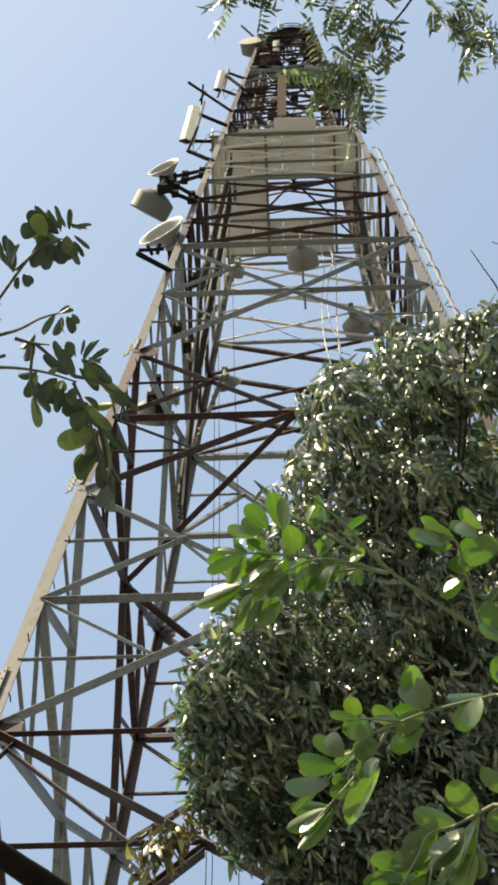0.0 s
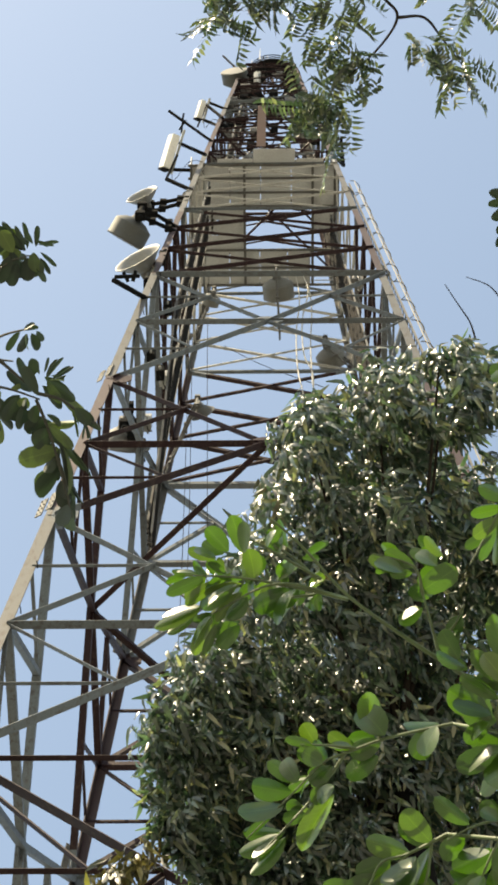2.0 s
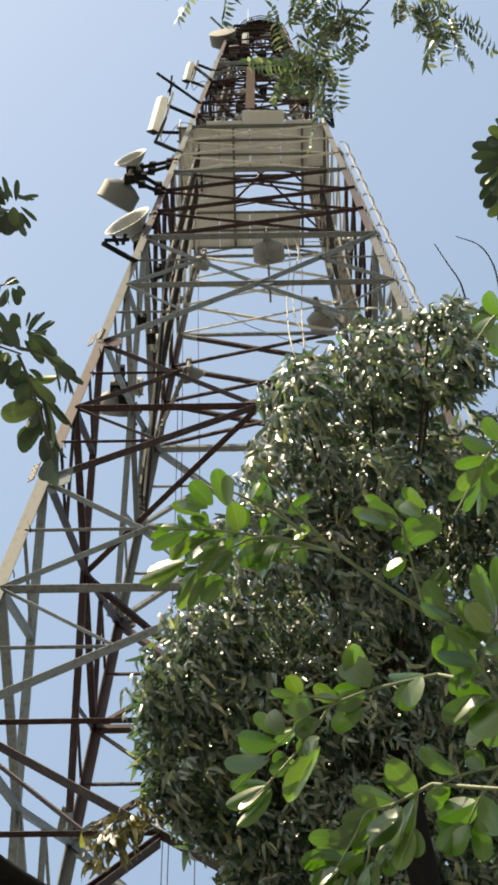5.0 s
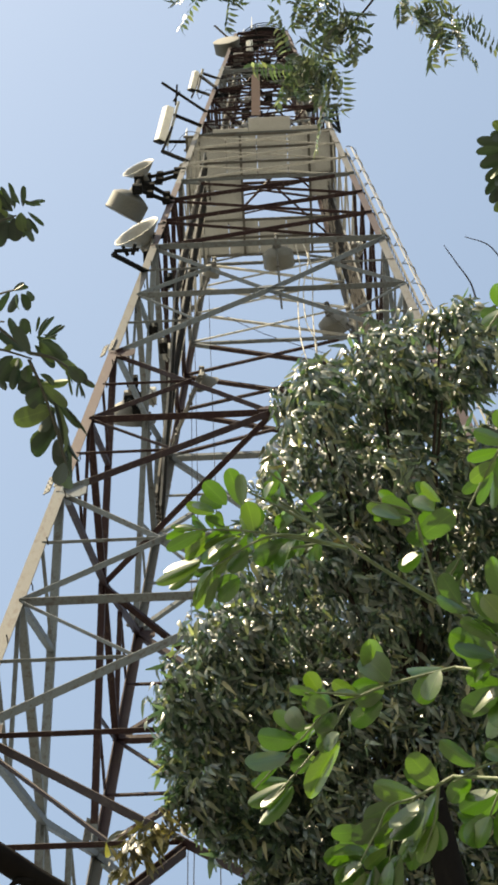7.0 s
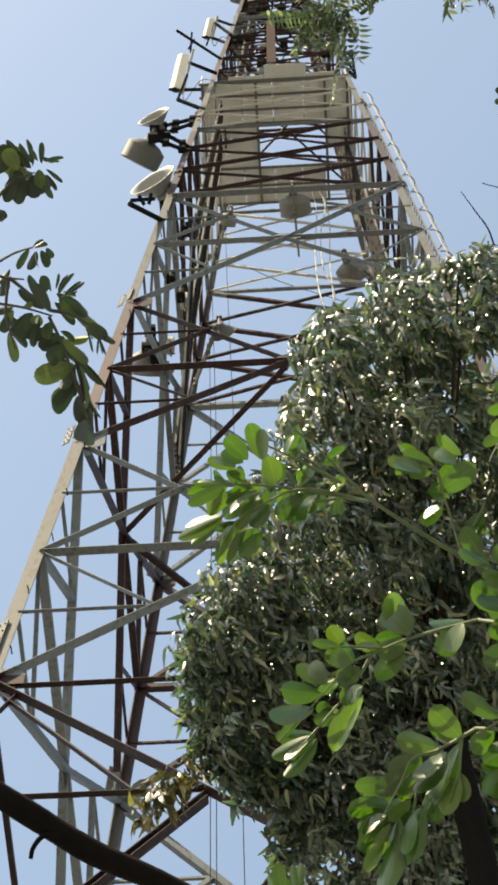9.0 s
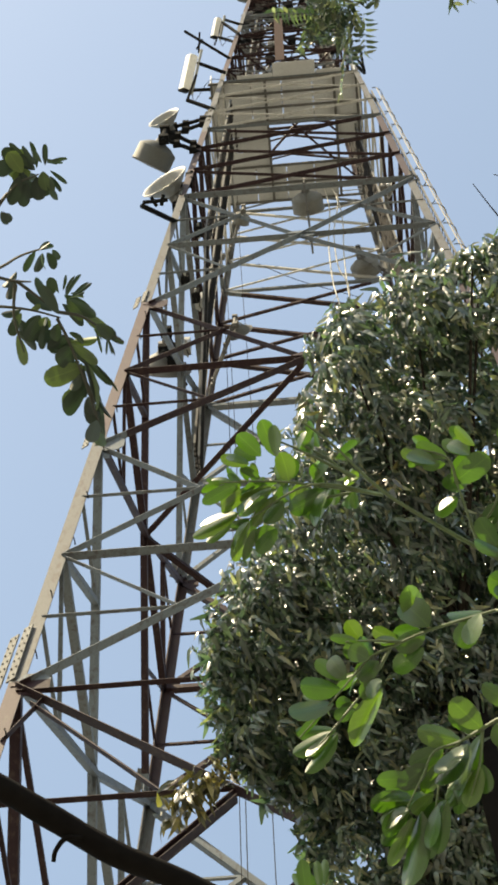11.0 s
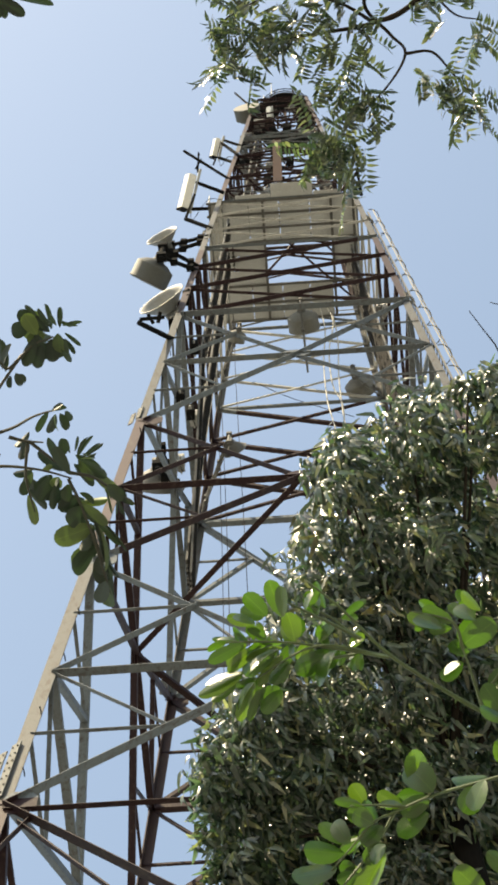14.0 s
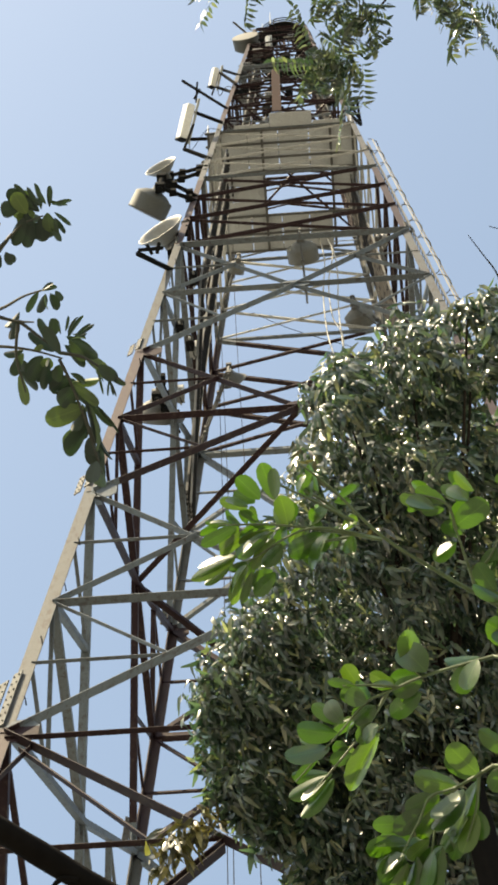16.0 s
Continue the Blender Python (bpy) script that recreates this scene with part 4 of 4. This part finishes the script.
leaf_spray(sapling, (0.26, 0.937, 3.23),
           [[(11, 38), (25, 60), (46, 89)], [(11, 38), (18, 7), (32, -6)], [(21, -60), (-22, -60), (-56, -69)], [(10, -61), (-17, -88), (-38, -121)]],
           [(7, 38, -32, 66, 31), (14, 5, -37, -7, 31), (26, -8, -9, -26, 37), (16, 51, -16, 79, 20), (26, 64, -1, 98, 22), (33, 80, 21, 128, 25), (41, 90, 49, 132, 22), (15, 46, 47, 56, 24), (-33, -59, -62, -32, 20), (-6, -59, -18, -40, 17), (-40, -68, -64, -85, 25), (-19, -87, -56, -97, 25), (-11, -83, -3, -127, 29), (-29, -107, -62, -127, 27), (-20, -103, -22, -142, 27), (-13, 94, -26, 124, 24), (-9, 86, -37, 99, 18), (4, 31, -23, 18, 22)])
leaf_spray(sapling, (0.277, 0.723, 3.445),
           [[(14, -17), (-24, -47), (-66, -89)], [(46, 92), (28, 91), (5, 74)]],
           [(-10, -36, -38, -19, 19), (-17, -43, -53, -44, 19), (-25, -53, -57, -63, 19), (-31, -60, -55, -93, 17), (-14, -44, -27, -82, 23), (-2, -30, -11, -4, 23), (1, -31, 4, -61, 23), (-38, -64, -67, -73, 14), (34, 91, 24, 116, 23), (29, 90, 7, 80, 19), (32, 84, 20, 52, 25), (40, 94, 55, 113, 21)])
# this high spray takes the shade-coloured leaf as well
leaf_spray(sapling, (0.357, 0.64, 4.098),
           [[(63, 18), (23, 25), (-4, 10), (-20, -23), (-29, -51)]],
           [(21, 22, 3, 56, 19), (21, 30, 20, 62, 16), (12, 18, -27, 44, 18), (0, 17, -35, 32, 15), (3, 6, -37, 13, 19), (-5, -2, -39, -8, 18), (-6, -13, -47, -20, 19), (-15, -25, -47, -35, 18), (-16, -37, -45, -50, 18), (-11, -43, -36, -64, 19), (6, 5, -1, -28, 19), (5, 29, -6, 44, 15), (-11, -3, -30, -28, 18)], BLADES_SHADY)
for tip in ((0.228, 0.941, 3.293), (0.221, 1.005, 3.197), (0.294, 0.98, 3.198), (0.296, 0.732, 3.438), (0.289, 0.627, 3.479), (0.404, 0.594, 4.102)):
    limb(sapling, "branch", [HUB_R, (Vector(tip) + HUB_R) / 2 + Vector((0.06, 0.02, 0.03)), tip], 0.006, 0.0017, TWIG)
# second sapling on the other side: shade-coloured leaves, twigs and thick bare limb
HUB_L = Vector((-0.75, 0.55, 2.6))
limb(sapling_dark, "trunk", [(-1.5, 0.5, -0.05), (-1.4, 0.5, 0.9), (-1.1, 0.52, 1.9), HUB_L], 0.06, 0.022, BARK)
limb(sapling_dark, "bare_limb", [(-1.1, 0.52, 1.9), (-0.494, 0.995, 3.079), (-0.320, 0.969, 3.107), (-0.243, 0.993, 3.082), (-0.193, 1.020, 3.071), (-0.133, 1.051, 3.055), (-0.073, 1.073, 3.043), (0.036, 1.116, 3.012)], 0.0138, 0.0102, SHADEBARK, 10)
limb(sapling_dark, "twig", [(-0.160, 1.033, 3.053), (-0.175, 1.032, 3.052), (-0.184, 1.040, 3.045), (-0.186, 1.048, 3.039)], 0.003, 0.002, SHADEBARK)
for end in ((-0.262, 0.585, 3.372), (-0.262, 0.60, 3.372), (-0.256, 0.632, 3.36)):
    limb(sapling_dark, "stem", [HUB_L, (-0.33, end[1] + 0.02, 3.345), end], 0.0040, 0.0017, SHADETWIG, 6)
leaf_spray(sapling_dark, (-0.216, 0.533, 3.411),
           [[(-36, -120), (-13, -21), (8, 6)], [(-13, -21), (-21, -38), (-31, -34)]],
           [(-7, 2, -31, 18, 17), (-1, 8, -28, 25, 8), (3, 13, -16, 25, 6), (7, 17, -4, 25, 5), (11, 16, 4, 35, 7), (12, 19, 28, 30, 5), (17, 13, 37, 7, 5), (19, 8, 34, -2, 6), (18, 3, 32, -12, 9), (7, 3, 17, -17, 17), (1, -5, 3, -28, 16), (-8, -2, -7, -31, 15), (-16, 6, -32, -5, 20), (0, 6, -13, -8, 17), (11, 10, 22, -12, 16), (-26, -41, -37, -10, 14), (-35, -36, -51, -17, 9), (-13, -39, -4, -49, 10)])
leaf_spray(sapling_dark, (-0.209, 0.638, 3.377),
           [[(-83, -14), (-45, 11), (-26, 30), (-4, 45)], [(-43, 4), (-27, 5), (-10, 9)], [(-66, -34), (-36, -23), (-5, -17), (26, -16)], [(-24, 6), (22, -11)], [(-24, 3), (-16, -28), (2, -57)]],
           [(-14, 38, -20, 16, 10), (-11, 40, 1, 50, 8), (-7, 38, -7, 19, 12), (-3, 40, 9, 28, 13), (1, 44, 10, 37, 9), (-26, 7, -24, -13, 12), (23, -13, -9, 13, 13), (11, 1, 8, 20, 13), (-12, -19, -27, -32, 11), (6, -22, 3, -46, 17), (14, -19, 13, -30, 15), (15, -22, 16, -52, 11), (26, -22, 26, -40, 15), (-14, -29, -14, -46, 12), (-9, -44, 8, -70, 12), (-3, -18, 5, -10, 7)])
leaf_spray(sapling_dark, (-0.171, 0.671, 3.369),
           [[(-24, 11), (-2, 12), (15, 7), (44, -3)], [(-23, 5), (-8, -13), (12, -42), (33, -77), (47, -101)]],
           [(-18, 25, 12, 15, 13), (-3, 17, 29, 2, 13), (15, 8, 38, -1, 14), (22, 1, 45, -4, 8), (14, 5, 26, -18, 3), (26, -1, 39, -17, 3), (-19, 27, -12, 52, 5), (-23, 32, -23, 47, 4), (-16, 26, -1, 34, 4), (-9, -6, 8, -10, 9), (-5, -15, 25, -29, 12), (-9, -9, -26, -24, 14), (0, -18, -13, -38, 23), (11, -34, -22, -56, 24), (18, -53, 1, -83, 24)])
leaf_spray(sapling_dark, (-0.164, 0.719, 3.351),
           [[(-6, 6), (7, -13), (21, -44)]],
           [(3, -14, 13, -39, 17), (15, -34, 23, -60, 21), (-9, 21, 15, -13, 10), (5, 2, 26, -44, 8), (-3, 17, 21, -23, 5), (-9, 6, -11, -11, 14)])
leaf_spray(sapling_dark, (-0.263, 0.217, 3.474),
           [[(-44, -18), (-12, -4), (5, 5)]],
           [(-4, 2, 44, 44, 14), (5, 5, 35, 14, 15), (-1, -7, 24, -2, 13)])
limb(sapling_dark, "stem", [HUB_L, (-0.45, 0.42, 3.2), (-0.304, 0.194, 3.471)], 0.004, 0.0018, SHADETWIG, 6)


# feathery tree whose branch tips hang in from above
def blade_cloud(specs, length, width, droop, seed, sickle=0.0):
    """Vertices and faces for many small folded blades: specs are (place, direction, normal, scale)."""
    vs, fs = [], []
    for p, d, n, sc in specs:
        d = d.normalized()
        s = d.cross(n)
        if s.length < 1e-5:
            s = d.orthogonal()
        s.normalize()
        n = s.cross(d)
        L, W = length * sc, width * sc
        b = len(vs)
        turn = sickle * (0.4 + 1.2 * math.sin(b * 1.7) ** 2) * (1 if seed == 1 else math.copysign(1, math.sin(b)))
        for t, w in ((0, 0.08), (0.3, 0.9), (0.66, 0.8), (1.0, 0.22 if seed == 2 else 0.03)):
            c = p + d * (L * t) + s * (turn * L * t * t) - n * (droop * (0.4 + math.cos(b * 0.9) ** 2 * 1.2) * L * t * t)
            vs += [c - s * (W * w / 2) + n * (W * w * 0.12), c, c + s * (W * w / 2) + n * (W * w * 0.12)]
        for k in range(3):
            a = b + 3 * k
            fs += [(a, a + 1, a + 4, a + 3), (a + 1, a + 2, a + 5, a + 4)]
    return vs, fs


nrng = random.Random(5)


neem = thing("feathery_tree", Matrix(), "tree with thin dark branches and feathery sickle-shaped leaves overhead", "tree")
NHUB = Vector((2.3, 1.6, 7.2))
limb(neem, "trunk", [(3.4, 0.6, -0.1), (3.3, 0.8, 2.5), (3.0, 1.1, 5.0), NHUB], 0.16, 0.05, BARK, 12)
for pts, r in (
        ([NHUB, (0.947, 0.526, 8.514), (0.552, 0.931, 8.512), (0.393, 1.018, 8.510), (0.223, 1.053, 8.513), (0.038, 1.081, 8.512)], 0.016),
        ([(0.766, 0.713, 8.519), (0.443, 0.829, 8.534), (0.358, 0.952, 8.522), (0.448, 1.055, 8.501), (0.503, 1.120, 8.486), (0.435, 1.241, 8.470), (0.276, 1.399, 8.447)], 0.010),
        ([(0.503, 1.120, 8.486), (0.594, 1.113, 8.480), (0.664, 1.180, 8.462), (0.739, 1.261, 8.439)], 0.007),
        ([(0.393, 1.018, 8.510), (0.271, 0.953, 8.526), (0.095, 0.916, 8.536), (-0.080, 0.983, 8.527), (-0.174, 1.059, 8.514)], 0.008),
        ([(0.580, 0.902, 8.514), (0.669, 0.985, 8.493), (0.756, 1.002, 8.482)], 0.006)):
    limb(neem, "branch", pts, r * 0.9, r * 0.3, BARK, 7)
specs = []
for c, n, spread in (
        ((-0.174, 1.063, 8.513), 4, 0.05), ((-0.070, 0.992, 8.526), 5, 0.06), ((-0.070, 1.106, 8.508), 5, 0.06), ((0.038, 1.062, 8.515), 5, 0.06), ((0.086, 0.992, 8.525), 4, 0.07),
        ((0.136, 1.096, 8.508), 3, 0.06), ((-0.119, 1.144, 8.501), 3, 0.05), ((0.195, 1.171, 8.494), 4, 0.06), ((0.284, 1.218, 8.482), 4, 0.06), ((0.373, 1.255, 8.471), 4, 0.05),
        ((0.276, 1.399, 8.447), 4, 0.06), ((0.247, 1.466, 8.433), 4, 0.05), ((0.336, 1.427, 8.438), 3, 0.05), ((0.197, 1.409, 8.447), 3, 0.05), ((0.278, 1.533, 8.417), 2, 0.05), ((0.587, 1.223, 8.461), 4, 0.04),
        ((0.665, 1.240, 8.451), 4, 0.04), ((0.744, 1.280, 8.435), 3, 0.04), ((0.728, 1.022, 8.482), 4, 0.05), ((0.582, 0.977, 8.503), 3, 0.05), ((0.390, 1.112, 8.495), 3, 0.06),
        ((0.291, 1.000, 8.518), 4, 0.06), ((0.193, 0.982, 8.525), 4, 0.06), ((-0.002, 0.889, 8.541), 5, 0.10), ((0.269, 0.849, 8.540), 5, 0.10), ((0.578, 0.809, 8.526), 5, 0.10)):
    for _ in range(n + 3):
        base = Vector(c) + rvec(nrng, spread)
        d = (rvec(nrng) + Vector((0, 0.35, -0.75))).normalized()
        n0 = (rvec(nrng) + Vector((0, 0, 1.2))).normalized()
        L = nrng.uniform(0.09, 0.17)
        pairs = nrng.randint(8, 10)
        for k in range(pairs):
            t = (k + 0.6) / pairs
            p = base + d * (L * t) + Vector((0, 0, -0.25 * L * t * t))
            side = d.cross(n0).normalized()
            for s in (-1, 1):
                specs.append((p, side * s + d * 0.55 + rvec(nrng, 0.2), n0 + rvec(nrng, 0.3), nrng.uniform(0.75, 1.1)))
        specs.append((base + d * L, d, n0, 1.0))
fol = part("foliage", blade_cloud(specs, 0.033, 0.0155, 0.35, 1, 0.7), LEAF_NEEM, neem)
tagged(fol, "small green sickle-shaped leaflets", kind="stuff")

# dense tree with long hanging leaves beside the tower
big_tree = thing("broadleaf_tree", Matrix(), "dense tree with long glossy dark green drooping leaves", "tree")
CENTRE = Vector((1.257, 6.531, 12.770))
limb(big_tree, "trunk", [(CENTRE.x + 0.8, CENTRE.y + 1.9, -0.1), (CENTRE.x + 0.75, CENTRE.y + 1.7, 4.0), (CENTRE.x + 0.5, CENTRE.y + 1.2, 8.0), CENTRE], 0.22, 0.08, SHADEBARK, 14)
BLOBS = (   # centre and radii across, up the slope of the view, and in depth
    ((1.439, 4.499, 13.926), 0.42, 0.40, 0.5), ((1.029, 4.645, 13.913), 0.34, 0.42, 0.5), ((0.603, 4.851, 13.646), 0.34, 0.40, 0.5), ((0.589, 4.627, 13.734), 0.22, 0.2, 0.3), ((0.160, 6.908, 12.730), 0.45, 0.5, 0.5), ((0.632, 7.266, 12.722), 0.5, 0.6, 0.5), ((1.405, 4.219, 14.028), 0.3, 0.18, 0.3), ((0.571, 6.710, 13.649), 0.6, 0.6, 0.4), ((1.130, 6.696, 13.843), 0.7, 0.7, 0.4), ((0.390, 7.335, 13.048), 0.45, 0.5, 0.4), ((0.900, 6.126, 14.045), 0.6, 0.6, 0.4), ((0.817, 7.808, 13.192), 0.6, 0.6, 0.4),
    ((0.484, 5.261, 13.478), 0.30, 0.42, 0.5), ((1.009, 5.231, 13.568), 0.55, 0.6, 0.6), ((1.485, 5.342, 13.799), 0.6, 0.8, 0.6),
    ((0.393, 5.643, 13.082), 0.48, 0.5, 0.5), ((0.992, 5.971, 13.218), 0.7, 0.7, 0.7), ((0.065, 6.076, 12.752), 0.36, 0.38, 0.45),
    ((-0.157, 6.334, 12.489), 0.28, 0.42, 0.4), ((-0.069, 6.699, 12.269), 0.24, 0.40, 0.4), ((0.384, 6.588, 12.687), 0.55, 0.75, 0.6),
    ((0.956, 6.821, 12.626), 0.7, 0.9, 0.8), ((1.583, 6.671, 12.997), 0.7, 1.1, 0.8), ((0.615, 7.259, 12.134), 0.34, 0.7, 0.45),
    ((0.827, 7.602, 11.996), 0.6, 0.8, 0.6), ((1.369, 7.583, 12.194), 0.6, 0.9, 0.6), ((0.685, 7.879, 11.677), 0.4, 0.6, 0.5), ((1.101, 8.140, 11.547), 0.7, 0.7, 0.7),
    ((1.119, 7.075, 11.966), 0.5, 0.6, 0.35), ((0.954, 7.638, 11.576), 0.5, 0.6, 0.35), ((1.374, 7.512, 11.622), 0.45, 0.6, 0.35), ((2.050, 5.650, 13.650), 0.6, 0.6, 0.6), ((2.160, 7.528, 12.596), 0.9, 1.4, 0.9))
trng = random.Random(21)
VIEW = (CENTRE - EYE0).normalized()
ACROSS = VIEW.cross(Vector((0, 0, 1))).normalized()
RISE = ACROSS.cross(VIEW).normalized()
GLANCE = (sun_dir - VIEW).normalized()
specs = []
for c, rx, ry, rz in BLOBS:
    c = Vector(c)
    limb(big_tree, "limb", [CENTRE + (Vector(c) - CENTRE) * 0.02, (CENTRE + c) / 2 - Vector((0, 0, 0.15)), c], 0.024, 0.006, BARK, 6)
    dense = 360 if (c - CENTRE).dot(RISE) > 0.9 else 430
    count = int(2.2 * dense * (rx * ry + rx * rz + ry * rz) / 0.75)
    for _ in range(count):
        q = rvec(trng)
        while q.length > 1:
            q = rvec(trng)
        q = q * (0.88 + 0.34 * noise.noise(q * 4 + c))
        if trng.random() < 0.025:
            q = q.normalized() * trng.uniform(1.0, 1.22)
        p = c + ACROSS * (q.x * rx) + RISE * (q.y * ry) + VIEW * (q.z * rz)
        if noise.noise(p * 2.6) + 0.6 * noise.noise(p * 6.5) < -0.10:      # hollows between the leaf masses
            continue
        outw = (p - c).normalized()
        # a small whorl of hanging leaves at each shoot tip
        sunny = (p - CENTRE).dot(RISE) > trng.uniform(0.3, 1.6)
        for _ in range(trng.randint(2, 4)):
            d = outw * 0.35 + rvec(trng, 0.8) + Vector((0, 0, -0.9))
            face = rvec(trng, 0.9) + (Vector((-0.45, -0.75, 0.0)) if sunny else Vector((-0.4, -0.6, 0.1)))
            if trng.random() < (0.5 if sunny else 0.4):     # leaves hanging square to the glance of the sun
                face = GLANCE + rvec(trng, 0.27)
                d = d - GLANCE * d.dot(GLANCE)
            specs.append((p + rvec(trng, 0.02), d, face, trng.uniform(0.6, 1.2) * (1.15 if sunny else 1.05)))
# ragged hanging tips along the lower and side edges of the crown
for a, b, n in (((-0.247, 6.190, 12.455), (-0.231, 6.614, 12.202), 80), ((-0.221, 6.614, 12.202), (0.036, 7.001, 12.068), 110), ((0.036, 7.001, 12.068), (0.347, 7.101, 12.126), 130), ((0.340, 7.145, 12.097), (0.325, 7.487, 11.856), 70)):
    for _ in range(n):
        p = Vector(a).lerp(Vector(b), trng.random()) + rvec(trng, 0.13)
        for _ in range(3):
            specs.append((p + rvec(trng, 0.03), rvec(trng, 0.3) + Vector((0, 0, -1)), rvec(trng), trng.uniform(0.9, 1.6)))
fol = part("foliage", blade_cloud(specs, 0.070, 0.031, 0.75, 2, 0.45), LEAF_TREE, big_tree)
tagged(fol, "long glossy dark green leaves", kind="stuff")
specs = []
for c, n in (((-0.484, 7.017, 11.933), 50), ((-0.378, 6.963, 11.974), 50), ((-0.580, 7.084, 11.882), 30), ((-0.288, 6.894, 12.023), 30), ((0.327, 4.861, 13.112), 10), ((0.773, 5.275, 12.796), 16)):
    for _ in range(n):
        specs.append((Vector(c) + rvec(trng, 0.09), rvec(trng, 0.6) + Vector((0, 0, -0.9)), rvec(trng), trng.uniform(0.7, 1.2)))
fol = part("yellow_foliage", blade_cloud(specs, 0.135, 0.036, 0.4, 3, 0.2), LEAF_YELLOW, big_tree)
tagged(fol, "yellowing hanging leaves", kind="stuff")
limb(big_tree, "twig", [(-0.182, 6.878, 12.155), (-0.324, 6.936, 11.994), (-0.555, 7.057, 11.902)], 0.008, 0.003, BARK, 6)
for pts in ([(1.727, 4.352, 14.793), (1.68, 4.244, 14.835), (1.593, 4.139, 14.879), (1.489, 4.012, 14.93)],
            [(1.972, 4.327, 14.767), (1.911, 4.126, 14.841), (1.803, 3.997, 14.896), (1.634, 3.949, 14.932)]):
    limb(big_tree, "bare_twig", pts, 0.007, 0.003, BARK, 6)
